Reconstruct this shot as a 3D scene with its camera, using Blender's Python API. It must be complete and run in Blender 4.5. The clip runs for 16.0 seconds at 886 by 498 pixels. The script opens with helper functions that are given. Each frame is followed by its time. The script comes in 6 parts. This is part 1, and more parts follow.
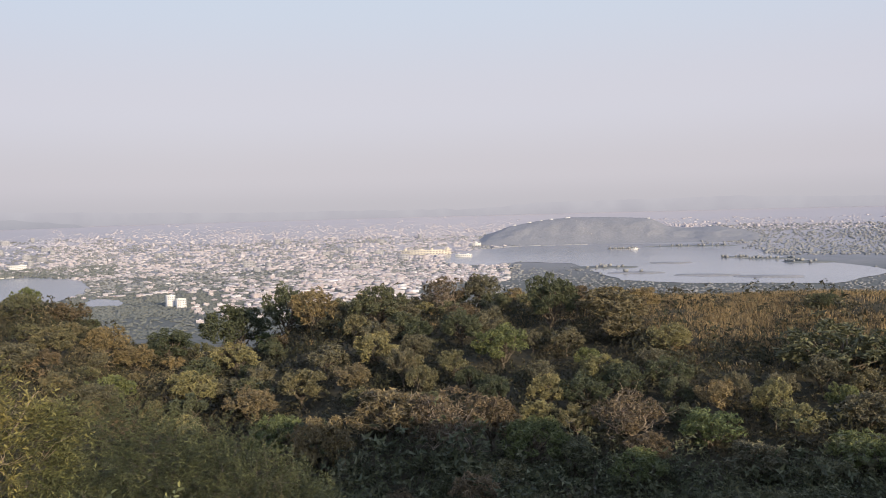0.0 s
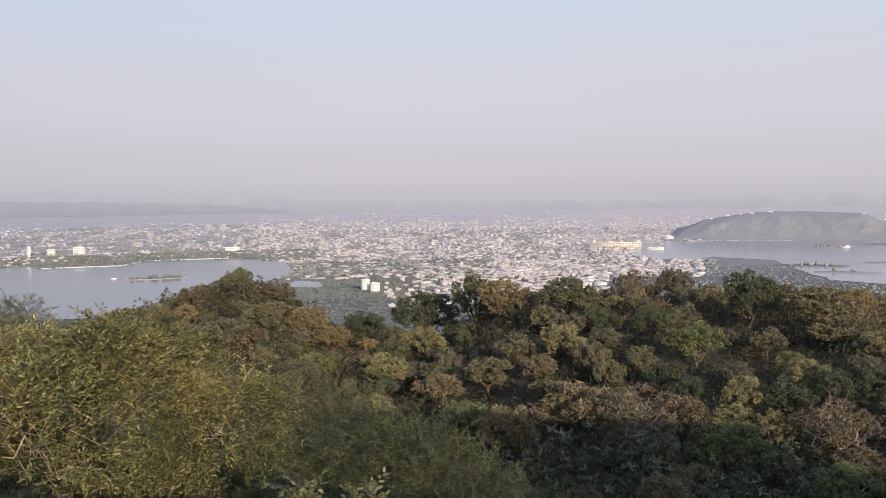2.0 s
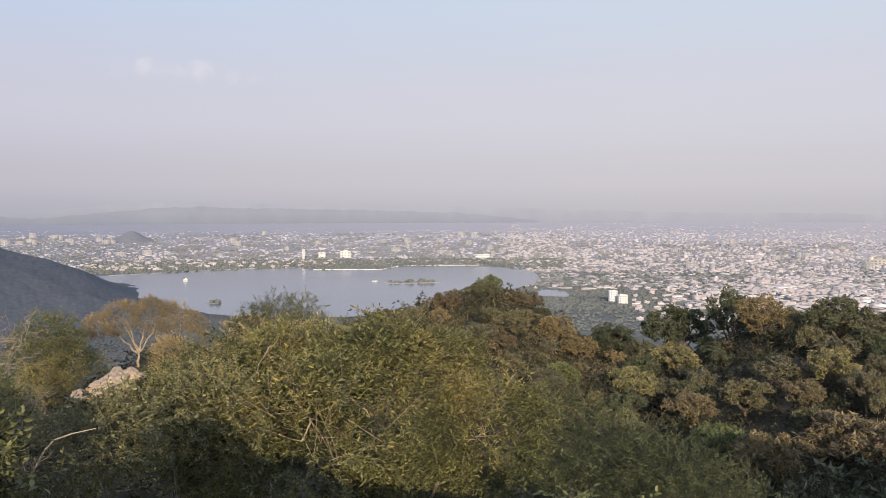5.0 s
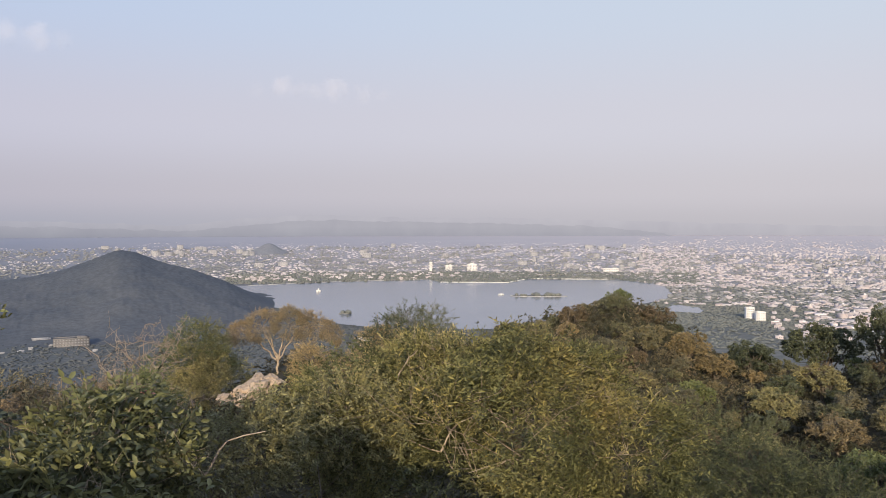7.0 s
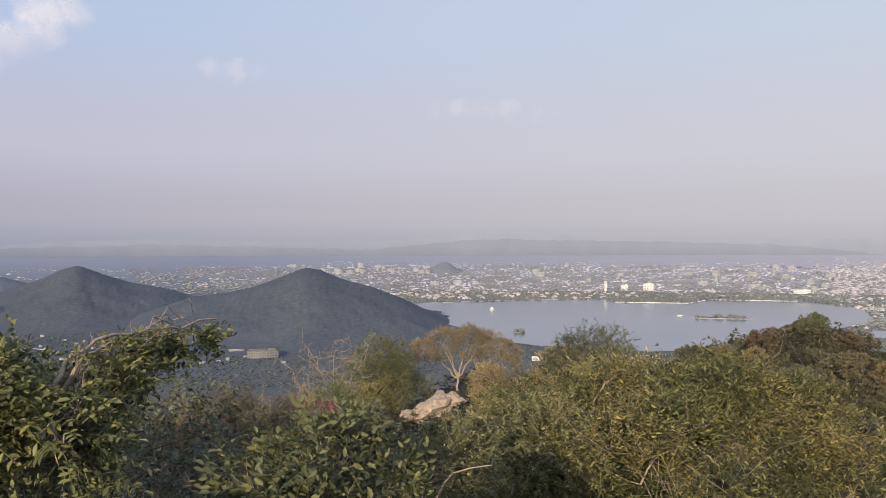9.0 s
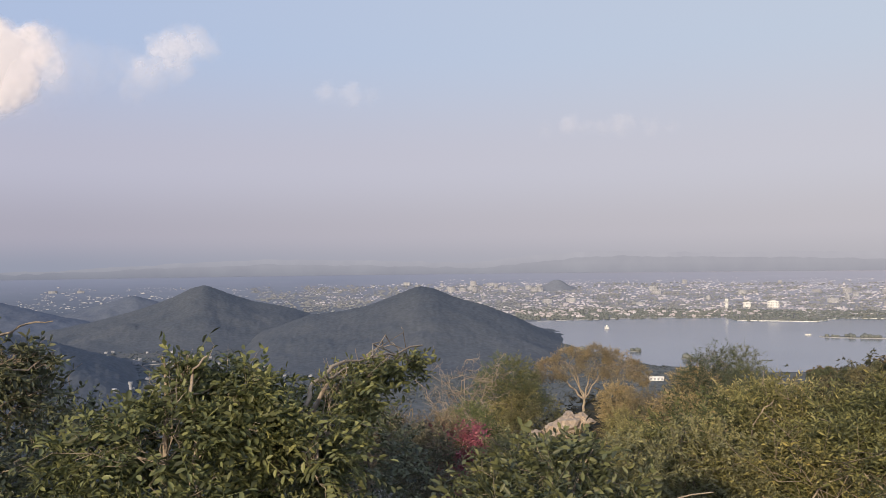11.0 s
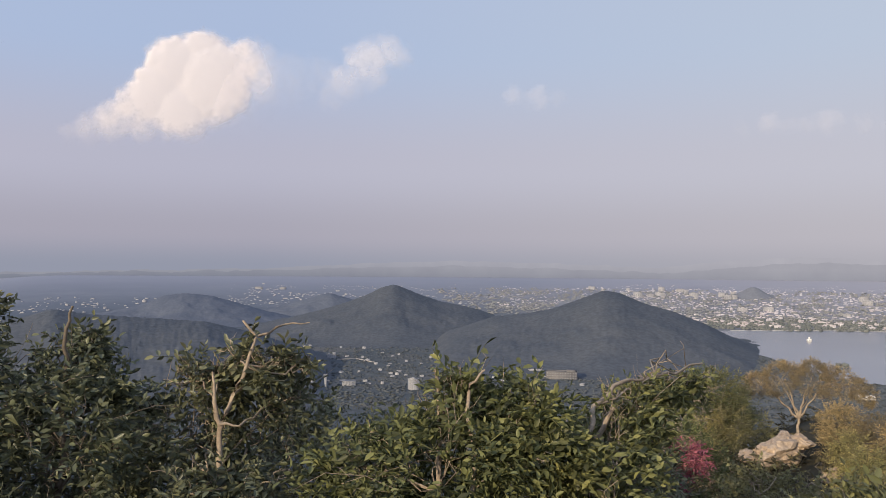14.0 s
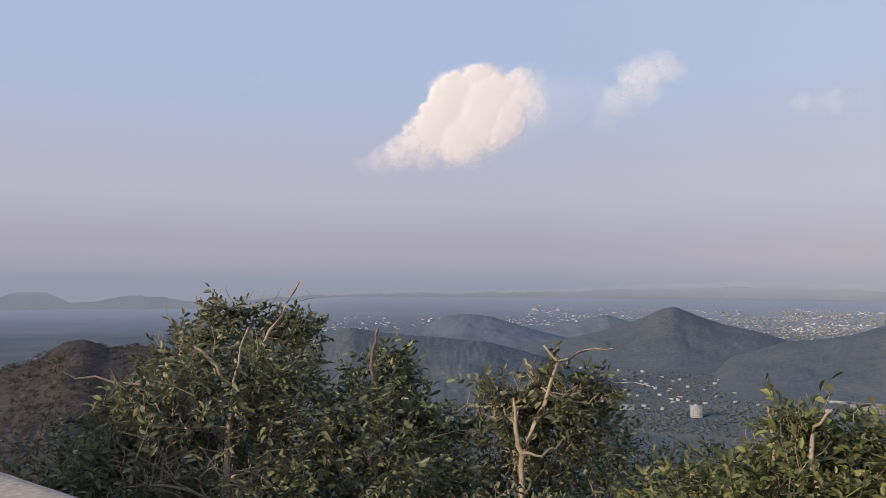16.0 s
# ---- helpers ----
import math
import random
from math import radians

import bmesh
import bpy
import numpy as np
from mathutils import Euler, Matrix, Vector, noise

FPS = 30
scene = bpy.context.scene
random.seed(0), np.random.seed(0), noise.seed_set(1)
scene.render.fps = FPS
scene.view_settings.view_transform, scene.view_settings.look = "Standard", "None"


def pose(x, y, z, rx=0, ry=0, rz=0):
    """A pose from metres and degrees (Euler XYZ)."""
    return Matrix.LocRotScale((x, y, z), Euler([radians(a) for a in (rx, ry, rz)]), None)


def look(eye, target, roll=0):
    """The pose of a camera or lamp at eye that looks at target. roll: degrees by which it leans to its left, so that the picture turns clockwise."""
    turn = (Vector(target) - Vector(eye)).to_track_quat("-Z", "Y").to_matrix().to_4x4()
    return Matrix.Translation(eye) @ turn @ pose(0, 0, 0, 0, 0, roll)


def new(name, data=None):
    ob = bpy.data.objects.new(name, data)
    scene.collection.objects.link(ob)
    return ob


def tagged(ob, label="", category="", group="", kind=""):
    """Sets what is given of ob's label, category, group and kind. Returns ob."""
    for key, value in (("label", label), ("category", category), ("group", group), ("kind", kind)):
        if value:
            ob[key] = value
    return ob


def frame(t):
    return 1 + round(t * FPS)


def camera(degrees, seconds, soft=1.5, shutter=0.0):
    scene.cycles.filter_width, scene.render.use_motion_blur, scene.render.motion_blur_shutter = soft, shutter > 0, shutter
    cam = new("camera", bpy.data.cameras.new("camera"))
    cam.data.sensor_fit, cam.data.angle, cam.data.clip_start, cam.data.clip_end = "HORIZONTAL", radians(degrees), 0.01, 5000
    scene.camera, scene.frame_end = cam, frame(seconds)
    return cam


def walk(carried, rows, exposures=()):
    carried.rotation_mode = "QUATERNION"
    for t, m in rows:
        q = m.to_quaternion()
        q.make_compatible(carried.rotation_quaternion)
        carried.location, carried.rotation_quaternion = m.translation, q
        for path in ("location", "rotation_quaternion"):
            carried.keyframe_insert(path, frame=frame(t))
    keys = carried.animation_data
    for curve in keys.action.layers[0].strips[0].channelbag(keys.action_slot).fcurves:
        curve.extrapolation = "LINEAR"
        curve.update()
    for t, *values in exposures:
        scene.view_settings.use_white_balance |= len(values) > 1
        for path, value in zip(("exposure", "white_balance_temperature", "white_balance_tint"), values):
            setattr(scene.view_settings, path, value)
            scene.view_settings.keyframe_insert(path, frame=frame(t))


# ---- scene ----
cam = camera(56.4, 16.0, soft=0.45)
walk(cam, [
    (0.0, look((0.02, 0.00, 1.60), (-0.053, 9.991, 1.104), -1.55)),
    (0.5, look((-0.02, 0.20, 1.60), (-0.865, 10.150, 1.068), -1.03)),
    (1.0, look((-0.14, 0.30, 1.57), (-1.547, 10.186, 1.001), -1.02)),
    (1.5, look((-0.22, 0.37, 1.57), (-1.945, 10.209, 1.000), -0.84)),
    (2.0, look((-0.23, 0.30, 1.59), (-2.544, 10.016, 1.022), -0.76)),
    (2.5, look((-0.26, 0.33, 1.58), (-2.824, 9.975, 1.023), -0.75)),
    (3.0, look((-0.33, 0.35, 1.58), (-3.387, 9.849, 1.025), -0.71)),
    (3.5, look((-0.39, 0.32, 1.58), (-3.878, 9.675, 1.030), -0.64)),
    (4.0, look((-0.46, 0.31, 1.58), (-4.370, 9.501, 1.067), -0.64)),
    (4.5, look((-0.48, 0.31, 1.57), (-5.051, 9.191, 1.103), -0.39)),
    (4.7, look((-0.48, 0.29, 1.58), (-5.292, 9.048, 1.132), -0.27)),
    (6.8, look((-0.61, 0.18, 1.57), (-6.670, 8.123, 1.270), -0.16)),
    (7.0, look((-0.68, 0.20, 1.56), (-7.000, 7.949, 1.294), -0.12)),
    (7.5, look((-0.87, 0.24, 1.54), (-7.529, 7.697, 1.284), -0.37)),
    (8.0, look((-1.01, 0.23, 1.54), (-7.694, 7.669, 1.288), -0.82)),
    (8.5, look((-1.05, 0.22, 1.56), (-8.318, 7.086, 1.385), -0.71)),
    (9.0, look((-1.11, 0.21, 1.57), (-8.904, 6.484, 1.538), -0.19)),
    (9.2, look((-1.11, 0.17, 1.58), (-9.030, 6.280, 1.557), -0.15)),
    (11.3, look((-1.27, -0.45, 1.66), (-9.876, 4.634, 1.875), -0.79)),
    (11.5, look((-1.30, -0.47, 1.66), (-9.940, 4.565, 1.880), -0.89)),
    (12.0, look((-1.43, -0.49, 1.66), (-10.260, 4.194, 1.910), -0.94)),
    (12.5, look((-1.58, -0.51, 1.66), (-10.676, 3.623, 1.937), -0.03)),
    (13.0, look((-1.73, -0.58, 1.66), (-10.928, 3.324, 1.917), -0.22)),
    (13.5, look((-1.87, -0.60, 1.65), (-11.149, 3.113, 1.879), -0.10)),
    (14.0, look((-2.01, -0.59, 1.66), (-11.498, 2.556, 1.892), 0.42)),
    (14.5, look((-2.14, -0.63, 1.66), (-11.797, 1.946, 1.897), 0.40)),
    (15.0, look((-2.23, -0.67, 1.67), (-12.057, 1.137, 1.975), 0.15)),
    (15.5, look((-2.27, -0.67, 1.67), (-12.247, -0.068, 2.100), 0.25)),
    (16.0, look((-2.30, -0.68, 1.66), (-12.287, -0.781, 2.131), 0.33)),
], exposures=[(0.0, 0.0), (4.5, 0.0), (8.0, -0.05), (11.5, -0.18), (14.0, -0.22), (16.0, -0.22)])

# ---- sky, haze and sun ----
SUN_YAW, SUN_EL = 215.0, 15.6


def way(az, el=0.0):
    """Unit vector; az in degrees to the left of +y, el above the horizon."""
    a, e = radians(az), radians(el)
    return Vector((-math.sin(a) * math.cos(e), math.cos(a) * math.cos(e), math.sin(e)))


world = bpy.data.worlds.new("hazy_sky")
scene.world = world
world.use_nodes = True
wn, wl = world.node_tree.nodes, world.node_tree.links
wn.clear()
w_out, w_bg = wn.new("ShaderNodeOutputWorld"), wn.new("ShaderNodeBackground")
sky = wn.new("ShaderNodeTexSky")
sky.sky_type, sky.sun_disc = "NISHITA", False
sky.sun_elevation, sky.sun_rotation = radians(SUN_EL), radians(-SUN_YAW)
sky.air_density, sky.dust_density, sky.altitude = 1.2, 5.0, 900
w_co, w_sep = wn.new("ShaderNodeTexCoord"), wn.new("ShaderNodeSeparateXYZ")
wl.new(w_co.outputs["Generated"], w_sep.inputs[0])


def sky_ramp(stops):
    r = wn.new("ShaderNodeValToRGB")
    r.color_ramp.interpolation = "EASE"
    while len(r.color_ramp.elements) < len(stops):
        r.color_ramp.elements.new(0.5)
    for e, (p, c) in zip(r.color_ramp.elements, stops):
        e.position, e.color = p, (*c, 1)
    wl.new(w_sep.outputs["Z"], r.inputs[0])
    return r


# dusty air: pale over the city, bluer and deeper towards the left
# top stops, out of view, raised to brighten the shadows
pale = sky_ramp([(0.0, (0.570, 0.547, 0.589)), (0.04, (0.635, 0.607, 0.658)), (0.12, (0.676, 0.667, 0.745)), (0.26, (0.635, 0.704, 0.823)), (0.7, (0.570, 0.662, 0.874))])
blue = sky_ramp([(0.0, (0.362, 0.385, 0.487)), (0.04, (0.472, 0.456, 0.556)), (0.12, (0.571, 0.565, 0.697)), (0.26, (0.498, 0.605, 0.843)), (0.7, (0.552, 0.667, 0.966))])
w_turn = wn.new("ShaderNodeMapRange")
w_turn.inputs["From Min"].default_value, w_turn.inputs["From Max"].default_value = 0.1, 0.95
wl.new(w_sep.outputs["Y"], w_turn.inputs["Value"])
w_haze, w_mix, w_gain = wn.new("ShaderNodeMix"), wn.new("ShaderNodeMix"), wn.new("ShaderNodeMix")
for m in (w_haze, w_mix, w_gain):
    m.data_type = "RGBA"
wl.new(w_turn.outputs[0], w_haze.inputs["Factor"])
wl.new(blue.outputs[0], w_haze.inputs["A"])
wl.new(pale.outputs[0], w_haze.inputs["B"])
w_gain.blend_type, w_gain.inputs["Factor"].default_value = "MULTIPLY", 1.0
w_gain.inputs["B"].default_value = (0.1, 0.1, 0.1, 1)
wl.new(sky.outputs[0], w_gain.inputs["A"])
w_mix.inputs["Factor"].default_value = 0.94
wl.new(w_gain.outputs["Result"], w_mix.inputs["A"])
wl.new(w_haze.outputs["Result"], w_mix.inputs["B"])
wl.new(w_mix.outputs["Result"], w_bg.inputs["Color"])
w_bg.inputs["Strength"].default_value = 1.0
wl.new(w_bg.outputs[0], w_out.inputs["Surface"])

sun = new("sun", bpy.data.lights.new("sun", "SUN"))
sun.data.energy, sun.data.angle, sun.data.color = 5.0, radians(0.6), (1.0, 0.83, 0.60)
sun.matrix_world = look(way(SUN_YAW, SUN_EL) * 60, (0, 0, 0))

# ---- materials ----


def rgb(c):
    return (*c, 1)


def ramp_node(nt, stops, source):
    r = nt.nodes.new("ShaderNodeValToRGB")
    while len(r.color_ramp.elements) < len(stops):
        r.color_ramp.elements.new(0.5)
    for e, (p, c) in zip(r.color_ramp.elements, stops):
        e.position, e.color = p, rgb(c)
    nt.links.new(source, r.inputs[0])
    return r.outputs[0]


def mixed(nt, a, b, fac, mode="MIX"):
    m = nt.nodes.new("ShaderNodeMix")
    m.data_type, m.blend_type = "RGBA", mode
    for key, v in (("A", a), ("B", b), ("Factor", fac)):
        if isinstance(v, bpy.types.NodeSocket):
            nt.links.new(v, m.inputs[key])
        else:
            m.inputs[key].default_value = v if key == "Factor" else rgb(v)
    return m.outputs["Result"]


def noise_node(nt, size, detail=4.0, rough=0.55):
    """Noise whose blotches are about that many metres across."""
    co, n = nt.nodes.new("ShaderNodeNewGeometry"), nt.nodes.new("ShaderNodeTexNoise")
    n.inputs["Scale"].default_value, n.inputs["Detail"].default_value, n.inputs["Roughness"].default_value = 1.0 / size, detail, rough
    nt.links.new(co.outputs["Position"], n.inputs["Vector"])
    return n.outputs["Fac"]


def material(name, rough=0.9, metal=0.0, spec=0.3):
    m = bpy.data.materials.new(name)
    m.use_nodes = True
    b = m.node_tree.nodes["Principled BSDF"]
    b.inputs["Roughness"].default_value, b.inputs["Metallic"].default_value, b.inputs["Specular IOR Level"].default_value = rough, metal, spec
    return m, m.node_tree, b


def bump(nt, b, height, strength, distance):
    n = nt.nodes.new("ShaderNodeBump")
    n.inputs["Strength"].default_value, n.inputs["Distance"].default_value = strength, distance
    nt.links.new(height, n.inputs["Height"])
    nt.links.new(n.outputs[0], b.inputs["Normal"])


def surface(name, dark, light, coarse, fine, rough=0.9, relief=0.5, depth=0.05, spec=0.3, grain=(0.62, 1.25)):
    """A rough surface with blotches at a coarse size, grain at a fine one, and relief."""
    m, nt, b = material(name, rough, spec=spec)
    big, small = noise_node(nt, coarse), noise_node(nt, fine, 6)
    base = ramp_node(nt, [(0.32, dark), (0.68, light)], big)
    grain = ramp_node(nt, [(0.25, (grain[0],) * 3), (0.75, (grain[1],) * 3)], small)
    nt.links.new(mixed(nt, base, grain, 1.0, "MULTIPLY"), b.inputs["Base Color"])
    bump(nt, b, small, relief, depth)
    return m


LEAF_GAIN = (1.18, 1.11, 1.06)


def leaves(name, stops, own=0.35, glow=0.22, rough=0.6, patchy=0.0, mute=0.18, tufts=(0.75, 1.2)):
    """Leaf blades: the tree's own hue from stops, each leaf a little different, light let through."""
    m, nt, b = material(name, rough, spec=0.35)
    info, geo = nt.nodes.new("ShaderNodeObjectInfo"), nt.nodes.new("ShaderNodeNewGeometry")
    stops = [(p, tuple((q + (sum(c) / 3 - q) * mute) * g for q, g in zip(c, LEAF_GAIN))) for p, c in stops]
    hue = ramp_node(nt, stops, noise_node(nt, patchy, 2) if patchy else info.outputs["Random"])
    each = ramp_node(nt, [(0.0, (1 - own, 1 - own, 1 - own)), (0.8, (1 + own, 1 + own * 0.95, 1 + own * 0.6)), (1.0, (1 + own * 1.9, 1 + own * 1.6, 1 + own * 0.9))], geo.outputs["Random Per Island"])
    lo, hi = tufts
    patch = ramp_node(nt, [(0.3, (lo, lo * 1.06, lo * 1.06)), (0.7, (hi, hi * 0.96, hi * 0.83))], noise_node(nt, 0.9, 3))
    col = mixed(nt, mixed(nt, hue, each, 1.0, "MULTIPLY"), patch, 1.0, "MULTIPLY")
    nt.links.new(col, b.inputs["Base Color"])
    tr, mx = nt.nodes.new("ShaderNodeBsdfTranslucent"), nt.nodes.new("ShaderNodeMixShader")
    nt.links.new(col, tr.inputs["Color"])
    mx.inputs[0].default_value = glow
    nt.links.new(b.outputs[0], mx.inputs[1])
    nt.links.new(tr.outputs[0], mx.inputs[2])
    nt.links.new(mx.outputs[0], nt.nodes["Material Output"].inputs["Surface"])
    return m


M_WOOD_MIX = leaves("leaves_of_the_hill_wood", [(0.0, (0.080, 0.098, 0.062)), (0.35, (0.110, 0.120, 0.073)), (0.6, (0.136, 0.136, 0.078)), (0.85, (0.161, 0.140, 0.086)), (1.0, (0.178, 0.138, 0.093))])
M_DARK = leaves("dark_green_leaves", [(0.0, (0.056, 0.075, 0.049)), (1.0, (0.076, 0.093, 0.055))])
M_GREEN = leaves("green_leaves", [(0.0, (0.095, 0.131, 0.056)), (1.0, (0.135, 0.160, 0.062))])
M_YELLOW = leaves("yellow_green_leaves", [(0.0, (0.178, 0.180, 0.086)), (1.0, (0.212, 0.198, 0.096))], mute=0.2)
M_OCHRE = leaves("ochre_dry_leaves", [(0.0, (0.179, 0.150, 0.093)), (1.0, (0.211, 0.173, 0.106))], mute=0.0)
M_STRAW = leaves("thin_straw_brown_leaves", [(0.0, (0.235, 0.200, 0.146)), (1.0, (0.262, 0.222, 0.160))], own=0.45, mute=0.0)
# brighter copy of the yellow-green leaves, sunlight put into the colour
M_SUNNY = leaves("sunlit_olive_yellow_leaves", [(0.0, (0.235, 0.228, 0.112)), (1.0, (0.275, 0.252, 0.125))], own=0.45, glow=0.3, mute=0.1)
M_HAY = leaves("hay_coloured_dry_leaves", [(0.0, (0.275, 0.228, 0.142)), (1.0, (0.315, 0.258, 0.160))], own=0.45, glow=0.3, mute=0.0)
M_RUST = leaves("rust_brown_dry_leaves", [(0.0, (0.119, 0.095, 0.065)), (1.0, (0.139, 0.109, 0.075))])
M_GREY = leaves("grey_green_leaves", [(0.0, (0.113, 0.113, 0.081)), (1.0, (0.136, 0.130, 0.092))])
M_BUSH = leaves("feathery_yellow_green_leaves", [(0.32, (0.076, 0.092, 0.051)), (0.5, (0.118, 0.124, 0.062)), (0.68, (0.180, 0.167, 0.078))], own=0.6, glow=0.2, patchy=1.6, mute=0.0, tufts=(0.62, 1.3))
M_NEAR = leaves("broad_green_leaves", [(0.0, (0.090, 0.112, 0.078)), (1.0, (0.117, 0.133, 0.090))], own=0.55, glow=0.25, rough=0.4, mute=0.2)
# lit copy of broad_green_leaves, brighter and yellower for the sunlit trees
M_NEAR_LIT = leaves("broad_yellow_green_leaves", [(0.0, (0.100, 0.124, 0.066)), (1.0, (0.130, 0.145, 0.075))], own=0.55, glow=0.3, rough=0.5, mute=0.0)
M_OLIVE_NEAR = leaves("broad_olive_leaves", [(0.0, (0.104, 0.116, 0.062)), (1.0, (0.134, 0.140, 0.073))], own=0.55, glow=0.25, rough=0.45, mute=0.05)
# kept dark in colour to stand in for shade under the trees
M_SHRUB = leaves("hillside_shrub_leaves", [(0.3, (0.034, 0.043, 0.028)), (0.45, (0.055, 0.058, 0.035)), (0.55, (0.049, 0.050, 0.035)), (0.7, (0.077, 0.066, 0.044))], patchy=5.0)
# brown scrub, brightened in colour for warm sun on the hilltop
M_HILLTOP = leaves("sunlit_dry_hilltop_leaves", [(0.3, (0.096, 0.104, 0.064)), (0.45, (0.149, 0.132, 0.086)), (0.55, (0.128, 0.115, 0.079)), (0.7, (0.198, 0.153, 0.106))], patchy=4.0, mute=0.05)
M_THICKET = leaves("deep_green_thicket_leaves", [(0.3, (0.062, 0.082, 0.050)), (0.5, (0.086, 0.102, 0.060)), (0.7, (0.116, 0.122, 0.072))], patchy=6.0)
M_ROUND = leaves("green_bush_leaves", [(0.0, (0.063, 0.080, 0.047)), (1.0, (0.078, 0.091, 0.052))], own=0.45, glow=0.3, mute=0.05)
M_TWIGS = leaves("dry_pinkish_twigs", [(0.0, (0.185, 0.152, 0.112)), (1.0, (0.225, 0.184, 0.138))], glow=0.05, mute=0.0)
M_PINK = leaves("magenta_bracts", [(0.0, (0.25, 0.060, 0.125)), (1.0, (0.29, 0.08, 0.15))])
M_GRASS = leaves("dry_grass_blades", [(0.0, (0.225, 0.172, 0.102)), (1.0, (0.27, 0.208, 0.12))], own=0.4)
M_BARK = surface("grey_brown_bark", (0.10, 0.08, 0.06), (0.20, 0.165, 0.125), 0.3, 0.03, 0.9, 0.6, 0.01)
M_PALE_BARK = surface("pale_bark", (0.26, 0.20, 0.145), (0.42, 0.34, 0.25), 0.15, 0.02, 0.85, 0.5, 0.006)
M_ROCK = surface("sunlit_pale_rock", (0.33, 0.245, 0.17), (0.50, 0.385, 0.275), 0.9, 0.12, 0.9, 0.9, 0.06)
M_WALL = surface("weathered_sandy_plaster", (0.34, 0.27, 0.215), (0.46, 0.38, 0.31), 0.5, 0.03, 0.9, 0.4, 0.006)
M_BUNGALOW = surface("white_painted_walls", (0.66, 0.64, 0.60), (0.82, 0.80, 0.76), 14.0, 2.0, 0.8, 0.1, 0.1)
M_CREAM = surface("cream_palace_walls", (0.60, 0.54, 0.45), (0.72, 0.65, 0.54), 25.0, 3.0, 0.8, 0.1, 0.1)
# window openings greyed in colour to suit the far haze
M_SHADE = surface("haze_greyed_openings", (0.24, 0.24, 0.25), (0.29, 0.285, 0.29), 5.0, 1.0, 0.4, 0.1, 0.01)
# wall white cut to grey in colour, standing in for haze far off
M_HAZE_GREYED = surface("haze_greyed_walls", (0.30, 0.30, 0.315), (0.43, 0.425, 0.43), 25.0, 2.0, 0.85, 0.1, 0.05)
M_GREYWALL = surface("grey_concrete_walls", (0.25, 0.255, 0.27), (0.34, 0.34, 0.35), 9.0, 1.5, 0.85, 0.1, 0.05)
# aerial haze is put into the scrub hill colours: bluer or paler when farther
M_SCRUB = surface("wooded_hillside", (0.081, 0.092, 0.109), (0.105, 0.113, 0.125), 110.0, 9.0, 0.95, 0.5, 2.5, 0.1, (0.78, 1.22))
M_FAR_SCRUB = surface("haze_blue_hillside", (0.105, 0.122, 0.158), (0.130, 0.146, 0.180), 70.0, 8.0, 0.95, 0.3, 2.5, 0.1, (0.85, 1.12))
M_PALE_SCRUB = surface("haze_pale_hillside", (0.236, 0.241, 0.260), (0.266, 0.268, 0.284), 70.0, 8.0, 0.95, 0.35, 2.5, 0.1, (0.82, 1.14))
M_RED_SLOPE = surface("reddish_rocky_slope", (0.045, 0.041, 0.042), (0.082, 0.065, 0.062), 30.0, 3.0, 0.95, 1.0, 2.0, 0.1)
# this hill's base colour is paled for haze as well
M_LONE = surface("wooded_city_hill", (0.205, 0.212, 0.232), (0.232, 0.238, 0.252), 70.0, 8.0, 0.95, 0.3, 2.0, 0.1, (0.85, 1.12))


def canopy(name, dark, light):
    """Far tree crowns: each one a little lighter or darker, with leafy mottling."""
    m, nt, b = material(name, 0.95, spec=0.1)
    geo = nt.nodes.new("ShaderNodeNewGeometry")
    base = ramp_node(nt, [(0.0, dark), (1.0, light)], geo.outputs["Random Per Island"])
    mottle = ramp_node(nt, [(0.3, (0.8, 0.8, 0.82)), (0.7, (1.18, 1.18, 1.14))], noise_node(nt, 3.0, 5))
    stand = ramp_node(nt, [(0.35, (0.9, 0.92, 0.93)), (0.65, (1.1, 1.08, 1.05))], noise_node(nt, 130.0, 3))
    nt.links.new(mixed(nt, mixed(nt, base, mottle, 1.0, "MULTIPLY"), stand, 1.0, "MULTIPLY"), b.inputs["Base Color"])
    bump(nt, b, noise_node(nt, 2.0, 5), 0.4, 1.0)
    return m


# haze lift put into the crown colours, palest for the city trees
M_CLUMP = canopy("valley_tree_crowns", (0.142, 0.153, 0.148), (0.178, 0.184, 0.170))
M_HAZED_CROWN = canopy("hazed_city_tree_crowns", (0.232, 0.238, 0.244), (0.280, 0.280, 0.280))
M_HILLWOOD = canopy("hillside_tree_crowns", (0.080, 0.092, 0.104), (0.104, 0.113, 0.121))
M_MARSH = surface("grassy_marsh", (0.17, 0.18, 0.175), (0.24, 0.24, 0.225), 40.0, 5.0, 0.95, 0.4, 0.5, 0.1)
M_MUD = surface("pale_lake_mud", (0.27, 0.265, 0.27), (0.34, 0.325, 0.32), 50.0, 6.0, 0.8, 0.2, 0.2, 0.2)
M_BROWNWALL = surface("brown_grey_institute_walls", (0.15, 0.145, 0.145), (0.20, 0.19, 0.185), 9.0, 1.5, 0.85, 0.1, 0.05)
M_ROAD = surface("pale_road_surface", (0.36, 0.33, 0.30), (0.46, 0.43, 0.40), 20.0, 2.0, 0.9, 0.1, 0.1)


